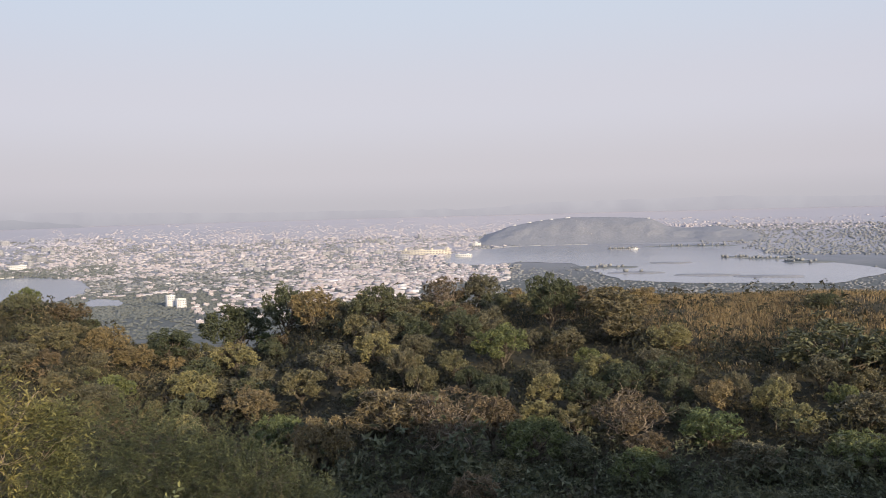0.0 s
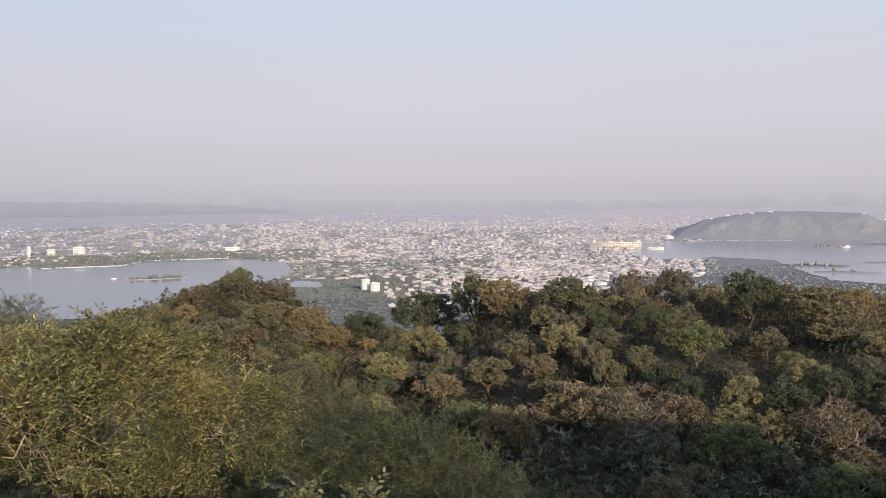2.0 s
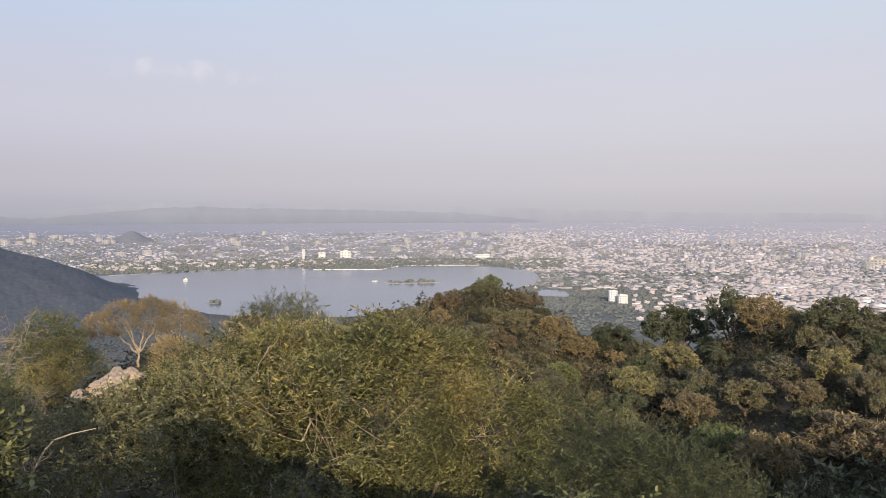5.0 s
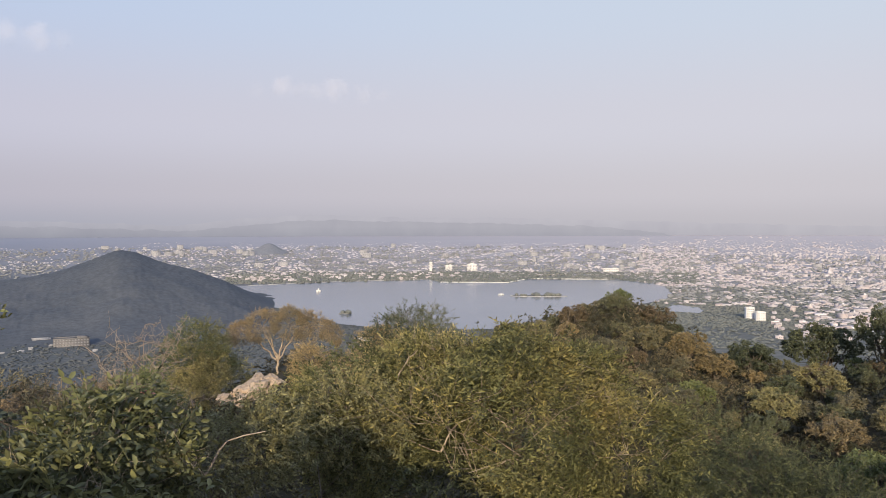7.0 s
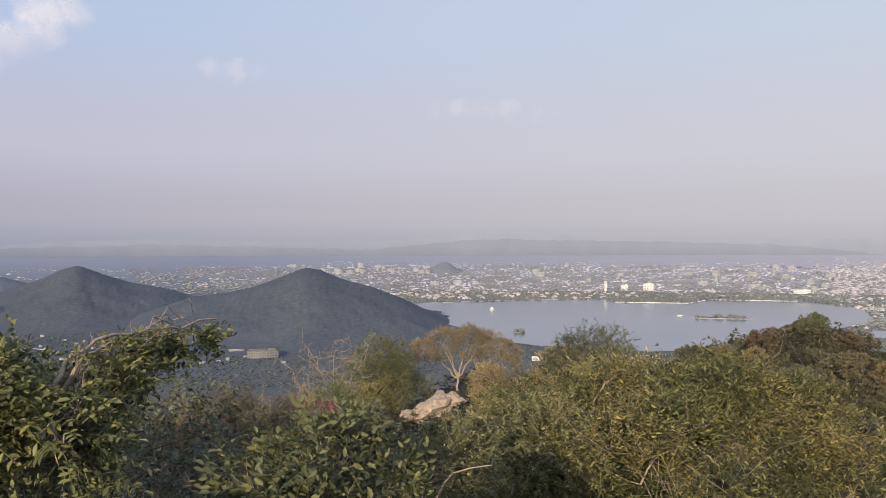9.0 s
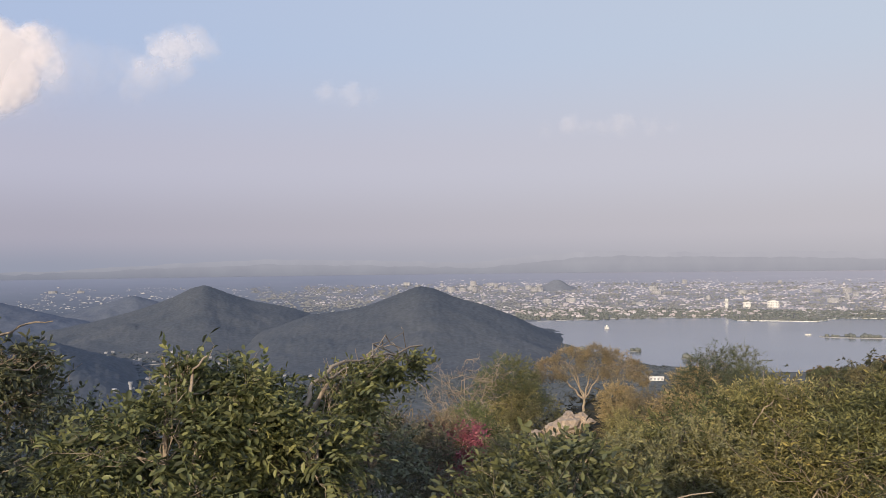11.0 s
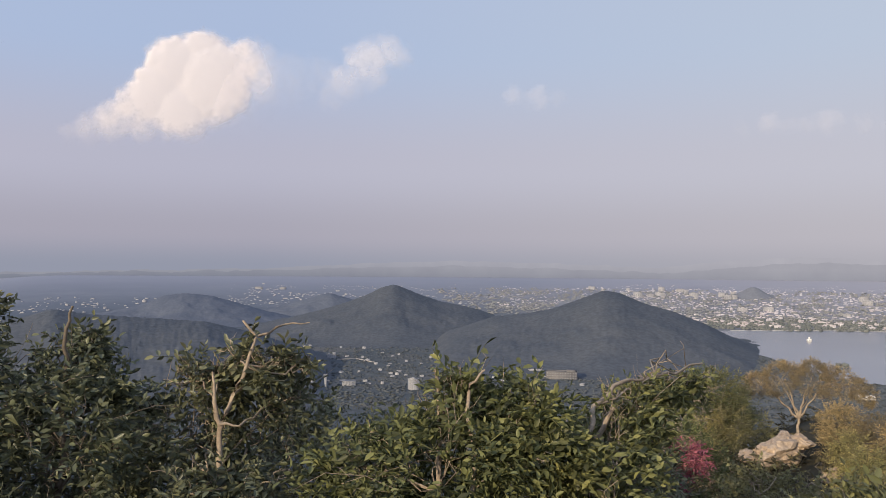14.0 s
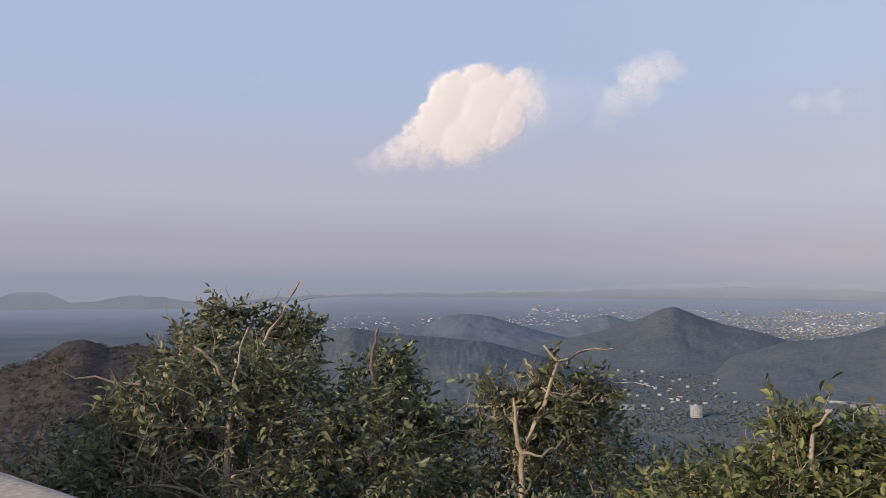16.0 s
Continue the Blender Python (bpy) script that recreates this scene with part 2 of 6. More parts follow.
def ground_material():
    """Dry hill soil and litter near by; fields, scrub and bare plots over the plain, paled by painted haze."""
    m, nt, b = material("dry_ground", 0.95, spec=0.1)
    soil = ramp_node(nt, [(0.35, (0.042, 0.040, 0.028)), (0.65, (0.074, 0.064, 0.043))], noise_node(nt, 2.5, 6))
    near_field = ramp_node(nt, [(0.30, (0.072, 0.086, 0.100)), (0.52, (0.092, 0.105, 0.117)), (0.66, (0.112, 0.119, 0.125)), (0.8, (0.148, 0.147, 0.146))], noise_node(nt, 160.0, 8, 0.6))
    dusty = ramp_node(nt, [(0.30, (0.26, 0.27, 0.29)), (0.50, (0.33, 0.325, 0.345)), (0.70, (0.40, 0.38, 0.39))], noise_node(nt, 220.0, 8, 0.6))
    hazed_scrub = ramp_node(nt, [(0.30, (0.085, 0.105, 0.135)), (0.55, (0.11, 0.13, 0.16)), (0.75, (0.155, 0.168, 0.19))], noise_node(nt, 220.0, 8, 0.6))
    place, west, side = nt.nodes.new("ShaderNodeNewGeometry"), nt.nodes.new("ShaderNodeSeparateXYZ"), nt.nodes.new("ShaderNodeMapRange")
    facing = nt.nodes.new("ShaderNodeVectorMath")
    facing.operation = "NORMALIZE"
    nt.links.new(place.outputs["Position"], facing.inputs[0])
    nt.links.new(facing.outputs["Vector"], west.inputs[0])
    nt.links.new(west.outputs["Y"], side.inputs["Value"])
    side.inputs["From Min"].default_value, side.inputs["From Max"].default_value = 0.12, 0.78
    haze_reach = nt.nodes.new("ShaderNodeMapRange")
    haze_reach.inputs["From Min"].default_value, haze_reach.inputs["From Max"].default_value = 3000, 4850
    pale_side = nt.nodes.new("ShaderNodeMapRange")
    nt.links.new(west.outputs["Y"], pale_side.inputs["Value"])
    pale_side.inputs["From Min"].default_value, pale_side.inputs["From Max"].default_value = 0.40, 0.97
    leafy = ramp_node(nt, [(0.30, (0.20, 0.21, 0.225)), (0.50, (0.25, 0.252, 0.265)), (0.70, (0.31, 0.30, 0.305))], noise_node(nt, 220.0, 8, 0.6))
    rim_haze = mixed(nt, (0.28, 0.295, 0.35), (0.465, 0.435, 0.445), pale_side.outputs[0])
    hazed_town = mixed(nt, leafy, dusty, pale_side.outputs[0])
    # haze painted in: bluer to the left, paler towards the rim
    hazed_field = mixed(nt, mixed(nt, hazed_scrub, hazed_town, side.outputs[0]), rim_haze, haze_reach.outputs[0])
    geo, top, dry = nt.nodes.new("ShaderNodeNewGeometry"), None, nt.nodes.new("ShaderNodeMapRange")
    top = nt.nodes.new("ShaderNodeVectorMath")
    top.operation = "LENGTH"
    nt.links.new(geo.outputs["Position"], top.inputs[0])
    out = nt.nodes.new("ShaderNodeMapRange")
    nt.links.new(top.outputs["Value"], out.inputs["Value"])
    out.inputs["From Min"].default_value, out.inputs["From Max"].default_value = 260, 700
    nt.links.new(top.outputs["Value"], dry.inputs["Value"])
    nt.links.new(top.outputs["Value"], haze_reach.inputs["Value"])
    # dry is the distance blend from near fields to the hazed colours
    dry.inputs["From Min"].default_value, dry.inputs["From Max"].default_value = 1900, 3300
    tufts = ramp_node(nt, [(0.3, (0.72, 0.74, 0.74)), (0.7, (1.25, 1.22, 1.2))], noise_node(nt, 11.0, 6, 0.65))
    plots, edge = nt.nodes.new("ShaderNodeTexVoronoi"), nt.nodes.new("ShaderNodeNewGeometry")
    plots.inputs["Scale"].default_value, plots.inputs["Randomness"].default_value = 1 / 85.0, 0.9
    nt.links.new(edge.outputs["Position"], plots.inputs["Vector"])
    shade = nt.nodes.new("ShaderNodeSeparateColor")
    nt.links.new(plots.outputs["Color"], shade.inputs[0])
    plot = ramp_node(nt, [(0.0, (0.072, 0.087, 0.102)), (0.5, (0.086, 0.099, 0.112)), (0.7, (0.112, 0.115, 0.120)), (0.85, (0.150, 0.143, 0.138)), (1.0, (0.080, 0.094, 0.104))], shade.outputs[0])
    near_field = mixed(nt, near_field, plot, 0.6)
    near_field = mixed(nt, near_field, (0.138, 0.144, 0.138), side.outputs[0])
    field = mixed(nt, mixed(nt, near_field, tufts, 1.0, "MULTIPLY"), hazed_field, dry.outputs[0])
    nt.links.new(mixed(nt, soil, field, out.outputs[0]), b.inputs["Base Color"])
    bump(nt, b, noise_node(nt, 1.2, 8), 0.6, 0.2)
    return m


M_GROUND = ground_material()


def house_material(name, single, mute=0.80, haze_tint=(0.45, 0.42, 0.44)):
    """Painted walls, each house its own hue, paled by distance to stand in for haze."""
    m, nt, b = material(name, 0.85, spec=0.2)
    geo, info = nt.nodes.new("ShaderNodeNewGeometry"), nt.nodes.new("ShaderNodeObjectInfo")
    col = ramp_node(nt, [(0.0, (0.54, 0.51, 0.53)), (0.3, (0.46, 0.42, 0.43)), (0.5, (0.57, 0.50, 0.49)), (0.7, (0.46, 0.40, 0.39)), (0.85, (0.50, 0.47, 0.49)), (0.92, (0.64, 0.60, 0.61)), (1.0, (0.82, 0.79, 0.79))], info.outputs["Random"] if single else geo.outputs["Random Per Island"])
    dirt = ramp_node(nt, [(0.3, (0.8, 0.78, 0.76)), (0.7, (1.05, 1.05, 1.05))], noise_node(nt, 6.0, 5))
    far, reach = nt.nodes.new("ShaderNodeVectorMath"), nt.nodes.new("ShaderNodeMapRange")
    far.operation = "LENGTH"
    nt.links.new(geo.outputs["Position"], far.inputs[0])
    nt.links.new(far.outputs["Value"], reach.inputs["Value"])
    reach.inputs["From Min"].default_value, reach.inputs["From Max"].default_value, reach.inputs["To Max"].default_value = 1900, 4100, mute
    # distance haze mixed into the wall colour; sandy holds the hazed result
    sandy = mixed(nt, mixed(nt, col, dirt, 1.0, "MULTIPLY"), haze_tint, reach.outputs[0])
    nt.links.new(sandy, b.inputs["Base Color"])
    return m


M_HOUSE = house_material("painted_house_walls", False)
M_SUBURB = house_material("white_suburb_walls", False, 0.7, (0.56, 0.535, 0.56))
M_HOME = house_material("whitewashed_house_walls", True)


def water_material(name, deep, silty):
    m, nt, b = material(name, 0.16, spec=0.5)
    tone = ramp_node(nt, [(0.35, deep), (0.65, silty)], noise_node(nt, 260.0, 5))
    nt.links.new(tone, b.inputs["Base Color"])
    bump(nt, b, noise_node(nt, 3.0, 4), 0.10, 0.3)
    return m


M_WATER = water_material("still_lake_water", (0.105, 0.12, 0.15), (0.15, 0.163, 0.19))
# lighter base stands in for sky sheen and haze over the silty lake
M_HAZED_SILT = water_material("silty_water_haze_sheen", (0.20, 0.21, 0.235), (0.27, 0.268, 0.285))


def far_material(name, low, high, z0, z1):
    """Far ridges as glowing strips, with haze put into the emission colours."""
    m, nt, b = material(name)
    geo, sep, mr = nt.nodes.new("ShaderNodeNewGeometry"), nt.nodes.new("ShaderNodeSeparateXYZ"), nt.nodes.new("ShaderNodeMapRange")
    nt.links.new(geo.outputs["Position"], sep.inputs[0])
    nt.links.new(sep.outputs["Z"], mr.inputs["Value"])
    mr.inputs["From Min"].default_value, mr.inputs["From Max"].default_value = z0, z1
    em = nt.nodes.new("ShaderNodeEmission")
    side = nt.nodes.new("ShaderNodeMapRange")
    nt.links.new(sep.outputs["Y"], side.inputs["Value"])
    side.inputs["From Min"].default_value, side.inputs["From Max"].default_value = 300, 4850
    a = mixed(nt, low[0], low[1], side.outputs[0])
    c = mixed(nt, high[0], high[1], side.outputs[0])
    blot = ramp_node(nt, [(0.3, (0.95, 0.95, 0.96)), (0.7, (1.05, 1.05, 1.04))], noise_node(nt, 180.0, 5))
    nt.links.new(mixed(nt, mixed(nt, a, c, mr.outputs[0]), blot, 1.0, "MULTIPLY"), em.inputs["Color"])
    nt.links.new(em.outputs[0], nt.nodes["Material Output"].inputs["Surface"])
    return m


M_FAR = far_material("far_ridge_haze_glow", [(0.25, 0.268, 0.33), (0.42, 0.412, 0.46)], [(0.345, 0.35, 0.415), (0.47, 0.457, 0.50)], -60, 5)
M_FARTHER = far_material("farthest_ridge_haze_glow", [(0.33, 0.34, 0.40), (0.48, 0.465, 0.51)], [(0.40, 0.405, 0.475), (0.54, 0.52, 0.565)], -50, 40)

# ---- mesh helpers ----
RNG = np.random.default_rng(7)


def mesh_of(name, verts, faces, smooth=False):
    """A mesh from an (n, 3) array and faces of one size (array) or of mixed sizes (list)."""
    me = bpy.data.meshes.new(name)
    if isinstance(faces, np.ndarray):
        k = faces.shape[1]
        me.vertices.add(len(verts))
        me.vertices.foreach_set("co", np.asarray(verts, dtype=np.float32).ravel())
        me.loops.add(faces.size)
        me.loops.foreach_set("vertex_index", faces.astype(np.int32).ravel())
        me.polygons.add(len(faces))
        me.polygons.foreach_set("loop_start", np.arange(0, faces.size, k, dtype=np.int32))
        me.update(calc_edges=True)
    else:
        me.from_pydata([tuple(v) for v in verts], [], faces)
    if smooth:
        me.polygons.foreach_set("use_smooth", np.ones(len(me.polygons), dtype=bool))
    me.validate()
    return me


def thing(name, me, mat, label, category, group="", kind="", at=(0, 0, 0)):
    ob = new(name, me)
    if me is not None:
        me.materials.append(mat)
    ob.location = at
    return tagged(ob, label, category, group, kind)


def part(name, me, mat, parent, label="", at=(0, 0, 0)):
    """One mesh under a thing or under a part."""
    ob = new(name, me)
    if not me.materials:
        me.materials.append(mat)
    ob.parent, ob.location = parent, at
    return tagged(ob, label)


def turns(n, rng, tilt=math.pi):
    """n random rotation matrices; tilt limits the lean from upright."""
    a, c = rng.uniform(0, 2 * math.pi, n), rng.uniform(0, 2 * math.pi, n)
    b = rng.uniform(-tilt, tilt, n)

    def z(t):
        o, i = np.zeros_like(t), np.ones_like(t)
        return np.stack([np.cos(t), -np.sin(t), o, np.sin(t), np.cos(t), o, o, o, i], 1).reshape(-1, 3, 3)

    def x(t):
        o, i = np.zeros_like(t), np.ones_like(t)
        return np.stack([i, o, o, o, np.cos(t), -np.sin(t), o, np.sin(t), np.cos(t)], 1).reshape(-1, 3, 3)
    return z(a) @ x(b) @ z(c)


def strewn(pattern, places, rot, size):
    """Copies of a small pattern (verts, faces), turned and scaled, as one pair of arrays."""
    v, f = pattern
    out = np.einsum("nij,kj->nki", rot, v) * np.asarray(size).reshape(-1, 1, 1) + np.asarray(places)[:, None, :]
    n, k = len(out), len(v)
    faces = f[None] + (np.arange(n) * k)[:, None, None]
    return out.reshape(-1, 3), faces.reshape(-1, f.shape[1])


def joined(pairs):
    vs, fs, base = [], [], 0
    for v, f in pairs:
        vs.append(v)
        fs.append(f + base)
        base += len(v)
    return np.concatenate(vs), np.concatenate(fs)


def tube(points, radii, sides=6):
    """A tapered tube of quads along a line of points."""
    p = np.asarray(points, float)
    v = []
    for i, c in enumerate(p):
        d = p[min(i + 1, len(p) - 1)] - p[max(i - 1, 0)]
        d = d / (np.linalg.norm(d) + 1e-9)
        s = np.cross(d, (0.31, 0.95, 0.05) if abs(d[2]) > 0.9 else (0, 0, 1))
        s /= np.linalg.norm(s)
        u = np.cross(d, s)
        for k in range(sides):
            a = 2 * math.pi * k / sides
            v.append(c + (s * math.cos(a) + u * math.sin(a)) * radii[i])
    f = [(i * sides + k, i * sides + (k + 1) % sides, (i + 1) * sides + (k + 1) % sides, (i + 1) * sides + k) for i in range(len(p) - 1) for k in range(sides)]
    return np.array(v), np.array(f)


def wavy(a, b, n, sway, rng):
    """A line from a to b with n steps and some sway."""
    a, b = np.asarray(a, float), np.asarray(b, float)
    t = np.linspace(0, 1, n + 1)[:, None]
    wob = rng.normal(0, sway * np.linalg.norm(b - a), (n + 1, 3)) * np.sin(t * math.pi) ** 0.7
    return a + (b - a) * t + wob


# leaf patterns, stem at the origin, pointing along +y, one metre long


def blade_pattern(width, fold=0.12):
    v = np.array([(0, 0, 0), (width / 2, 0.45, fold), (0, 1, 0), (-width / 2, 0.45, fold), (0, 0.5, 0)])
    f = np.array([(0, 1, 4), (1, 2, 4), (2, 3, 4), (3, 0, 4)])
    return v, f


def twig_pattern(n, leaf, width, rng, droop=0.35, stem=0.016, spread=60, simple=False):
    """A twig one metre long: a thin bent stem with n alternate leaves. Triangles."""
    t = np.linspace(0, 1, 3)
    line = np.stack([0.06 * np.sin(t * 4), t, -droop * t ** 2 * 0.5], 1)
    sv, sf = tube(line, [stem, stem * 0.7, stem * 0.3], 3)
    tri = np.concatenate([sf[:, [0, 1, 2]], sf[:, [0, 2, 3]]])
    pairs = [(sv, tri)]
    bv, bf = blade_pattern(width)
    if simple == "oval":
        h = width / 2
        bv = np.array([(0, 0, 0), (h * 0.85, 0.28, 0.09), (h * 0.9, 0.66, 0.1), (0, 1, -0.06), (-h * 0.9, 0.66, 0.1), (-h * 0.85, 0.28, 0.09)])
        bf = np.array([(0, 1, 2), (0, 2, 3), (0, 3, 4), (0, 4, 5)])
    elif simple:
        bv, bf = bv[:4], np.array([(0, 1, 2), (0, 2, 3)])
    for i in range(n):
        s = 0.18 + 0.82 * i / (n - 1)
        side = -1 if i % 2 else 1
        yaw = radians(side * (spread + rng.uniform(-20, 20)) * (1 - 0.75 * (s > 0.97)))
        m = Euler((radians(rng.uniform(-55, 20)), radians(rng.uniform(-50, 50)), -yaw)).to_matrix()
        size = leaf * rng.uniform(0.75, 1.15)
        pairs.append((np.array([m @ Vector(q * size) for q in bv]) + (0.06 * math.sin(s * 4), s, -droop * s * s * 0.5), bf))
    return joined(pairs)


def bump_shells(centres, radii, n, rng, flat=0.85, power=2.0):
    """n places near the outsides of overlapping balls, none deep inside another, with outward ways."""
    c, r = np.asarray(centres, float), np.asarray(radii, float)
    w = r ** power / (r ** power).sum()
    pick = rng.choice(len(c), n * 3, p=w)
    d = rng.normal(size=(n * 3, 3))
    d /= np.linalg.norm(d, axis=1)[:, None]
    depth = 1 - np.abs(rng.normal(0, 0.22, n * 3))
    depth = np.clip(depth + rng.normal(0, 0.05, n * 3), 0.15, 1.15)
    p = c[pick] + d * (r[pick] * depth)[:, None] * (1, 1, flat)
    inside = np.zeros(len(p))
    for q, s in zip(c, r):
        inside += np.linalg.norm(p - q, axis=1) < s * 0.72
    keep = np.where(inside - (np.linalg.norm(p - c[pick], axis=1) < r[pick] * 0.72) < 0.5)[0][:n]
    return p[keep], d[keep]


def aim(ways, rng, jitter=0.5):
    """Rotation matrices whose +y follows the ways."""
    y = ways + rng.normal(0, jitter, ways.shape)
    y /= np.linalg.norm(y, axis=1)[:, None]
    up = np.tile((0.0, 0.0, 1.0), (len(y), 1)) + rng.normal(0, 0.35, y.shape)
    x = np.cross(y, up)
    x /= np.linalg.norm(x, axis=1)[:, None] + 1e-9
    z = np.cross(x, y)
    return np.stack([x, y, z], 2)


def face_out(ways, rng, jitter=0.6):
    """Rotation matrices whose +z follows the ways, so that blades lie over a crown like shingles."""
    z = ways + rng.normal(0, jitter, ways.shape)
    z /= np.linalg.norm(z, axis=1)[:, None]
    x = np.cross(z, rng.normal(size=z.shape))
    x /= np.linalg.norm(x, axis=1)[:, None] + 1e-9
    return np.stack([x, np.cross(z, x), z], 2)


# ---- the land ----
EYE_Z = 1.6
K = 1.3
PLAIN = -178.4
TABLE_R = (0, 3, 8, 15, 25, 35, 50, 70, 90, 105, 125, 160, 250, 450, 900)
OPEN_SLOPE = (-3.0, -3.6, -6.0, -9.5, -13.5, -16.2, -17.5, -15.0, -12.8, -12.0, -14.0, -27, -60, -115, -138)
TABLE = {
    -70: (-3.0, -3.4, -5, -8, -12, -14, -15, -14, -13, -13, -15, -24, -55, -110, -138),
    -27: (-3.0, -3.6, -6, -9, -13, -15.5, -16.5, -14.3, -11.0, -9.6, -12, -25, -60, -115, -138),
    -16: (-3.0, -3.6, -6, -9.5, -13.5, -16, -17.3, -14.8, -11.6, -10.4, -12.5, -26, -60, -115, -138),
    -5: OPEN_SLOPE,
    7: OPEN_SLOPE,
    15: (-3.0, -3.6, -6.0, -9.5, -13.5, -16.5, -18.5, -17.5, -16.5, -17.0, -20, -32, -65, -115, -138),
    21: (-3.0, -3.6, -5.5, -9.0, -13.0, -15.5, -17.0, -16.5, -15.5, -15.2, -19, -32, -65, -115, -138),
    27: (-3.0, -3.6, -5.0, -8.0, -11.5, -13.5, -15.0, -13.6, -10.4, -8.9, -11.8, -30, -65, -115, -138),
    34: (-3.0, -3.5, -4.5, -6.8, -9.5, -11.5, -13.5, -13.4, -12.2, -11.8, -16, -33, -68, -115, -138),
    38: (-3.0, -3.4, -4.1, -5.6, -7.4, -9.0, -12.0, -13.5, -14.5, -15.5, -21, -37, -71, -116, -138),
    42: (-3.0, -3.3, -3.7, -4.4, -5.2, -6.0, -9.5, -13.5, -19, -24, -31, -43, -75, -118, -138),
    50: (-3.0, -3.2, -3.3, -3.4, -3.5, -4.0, -11, -22, -31, -37, -45, -58, -85, -122, -138),
    57: (-3.0, -3.2, -3.3, -3.5, -4.0, -8, -17, -26, -34, -40, -47, -60, -88, -123, -138),
    66: (-3.0, -3.2, -3.4, -4.6, -8, -15, -22, -31, -39, -45, -52, -64, -90, -124, -138),
    85: (-3.0, -3.2, -3.8, -7.5, -13, -18, -25, -34, -43, -50, -57, -70, -95, -126, -138),
    105: (-3.0, -3.2, -3.8, -7.5, -13, -18, -25, -34, -42, -48, -54, -62, -78, -112, -138),
    140: (-3.0, -3.2, -4.5, -8, -13, -17, -22, -28, -34, -38, -44, -52, -66, -105, -138),
    200: (-3.0, -3.0, -3.2, -4, -8, -12, -18, -25, -32, -38, -44, -56, -80, -115, -138),
    290: (-3.0, -3.4, -5, -8, -12, -14, -15, -14, -13, -13, -15, -24, -55, -110, -138),
}
T_AZ = np.array(sorted(TABLE))
T_Z = np.array([TABLE[a] for a in sorted(TABLE)], float)
T_R = np.array(TABLE_R, float)


def flat_reach(az):
    """How far out the plain stays level before it begins to rise."""
    s = np.clip((np.asarray(az, float) + 2) / 12, 0, 1)
    s = s * s * (3 - 2 * s)
    return 3750 + (2850 - 3750) * s


def slope_to_rim(az):
    d0 = flat_reach(az)
    s = np.clip((np.asarray(az, float) - 96) / 12, 0, 1) * np.clip((150 - np.asarray(az, float)) / 12, 0, 1)
    return (-PLAIN - 45 - 75 * s * s * (3 - 2 * s)) / (4930 - d0)


def land(az, r):
    """Height of the land (arrays) at an azimuth and distance from the terrace."""
    az, r = np.broadcast_arrays(np.asarray(az, float), np.asarray(r, float))
    a = np.mod(az + 70, 360) - 70
    i = np.clip(np.searchsorted(T_AZ, a) - 1, 0, len(T_AZ) - 2)
    t = np.clip((a - T_AZ[i]) / (T_AZ[i + 1] - T_AZ[i]), 0, 1)
    t = t * t * (3 - 2 * t)
    q = np.clip(r / K, 0, 900)
    j = np.clip(np.searchsorted(T_R, q) - 1, 0, len(T_R) - 2)
    s = np.clip((q - T_R[j]) / (T_R[j + 1] - T_R[j]), 0, 1)
    lo = T_Z[i, j] * (1 - t) + T_Z[i + 1, j] * t
    hi = T_Z[i, j + 1] * (1 - t) + T_Z[i + 1, j + 1] * t
    z = EYE_Z + (lo * (1 - s) + hi * s - EYE_Z) * K
    z = np.maximum(z, PLAIN)
    return np.where(r > 900 * K, PLAIN + np.maximum(0, r - flat_reach(a)) * slope_to_rim(a), z)


def ground_at(az, el):
    """Distance at which a sight line of that elevation meets the plain."""
    e = math.tan(radians(-el))
    h, d0, s = EYE_Z - PLAIN, float(flat_reach(az)), float(slope_to_rim(az))
    d = h / e
    return d if d <= d0 else (h + s * d0) / (e + s)


def spot(az, r, up=0.0):
    w = way(az)
    return np.array((w.x * r, w.y * r, float(land(az, r)) + up))


def plain_spot(az, el, up=0.0):
    return spot(az, ground_at(az, el), up)


def fbm(x, y, octaves=3):
    return sum(noise.noise((x * 2 ** o, y * 2 ** o, 3.7 * o)) / 2 ** o for o in range(octaves))


def build_ground():
    az = np.concatenate([np.arange(-40, 128, 0.8), np.arange(128, 320.1, 6)])
    az[-1] = 320
    rr = np.concatenate([np.linspace(0.5, 4, 3), np.arange(6, 60, 3), np.arange(60, 200, 5), np.geomspace(205, 1170, 24), np.geomspace(1250, 4930, 26)])
    A, R = np.meshgrid(az, rr, indexing="ij")
    Z = land(A, R)
    X, Y = -np.sin(np.radians(A)) * R, np.cos(np.radians(A)) * R
    rough = np.array([fbm(x / 9, y / 9) for x, y in zip(X.ravel(), Y.ravel())]).reshape(X.shape)
    Z = Z + rough * np.interp(R, [0, 6, 30, 200, 900, 1100], [0, 0.1, 0.5, 1.2, 0.8, 0.0])
    n, m = A.shape
    v = np.stack([X, Y, Z], 2).reshape(-1, 3)
    idx = np.arange(n * m).reshape(n, m)
    f = np.stack([idx[:-1, :-1], idx[:-1, 1:], idx[1:, 1:], idx[1:, :-1]], 2).reshape(-1, 4)
    closing = np.stack([idx[-1, :-1], idx[-1, 1:], idx[0, 1:], idx[0, :-1]], 1)
    me = mesh_of("ground", v, np.concatenate([f, closing])[:, ::-1], True)
    thing("ground", me, M_GROUND, "dry brown hillside falling to a wide plain with painted haze", "ground", kind="structure")


build_ground()


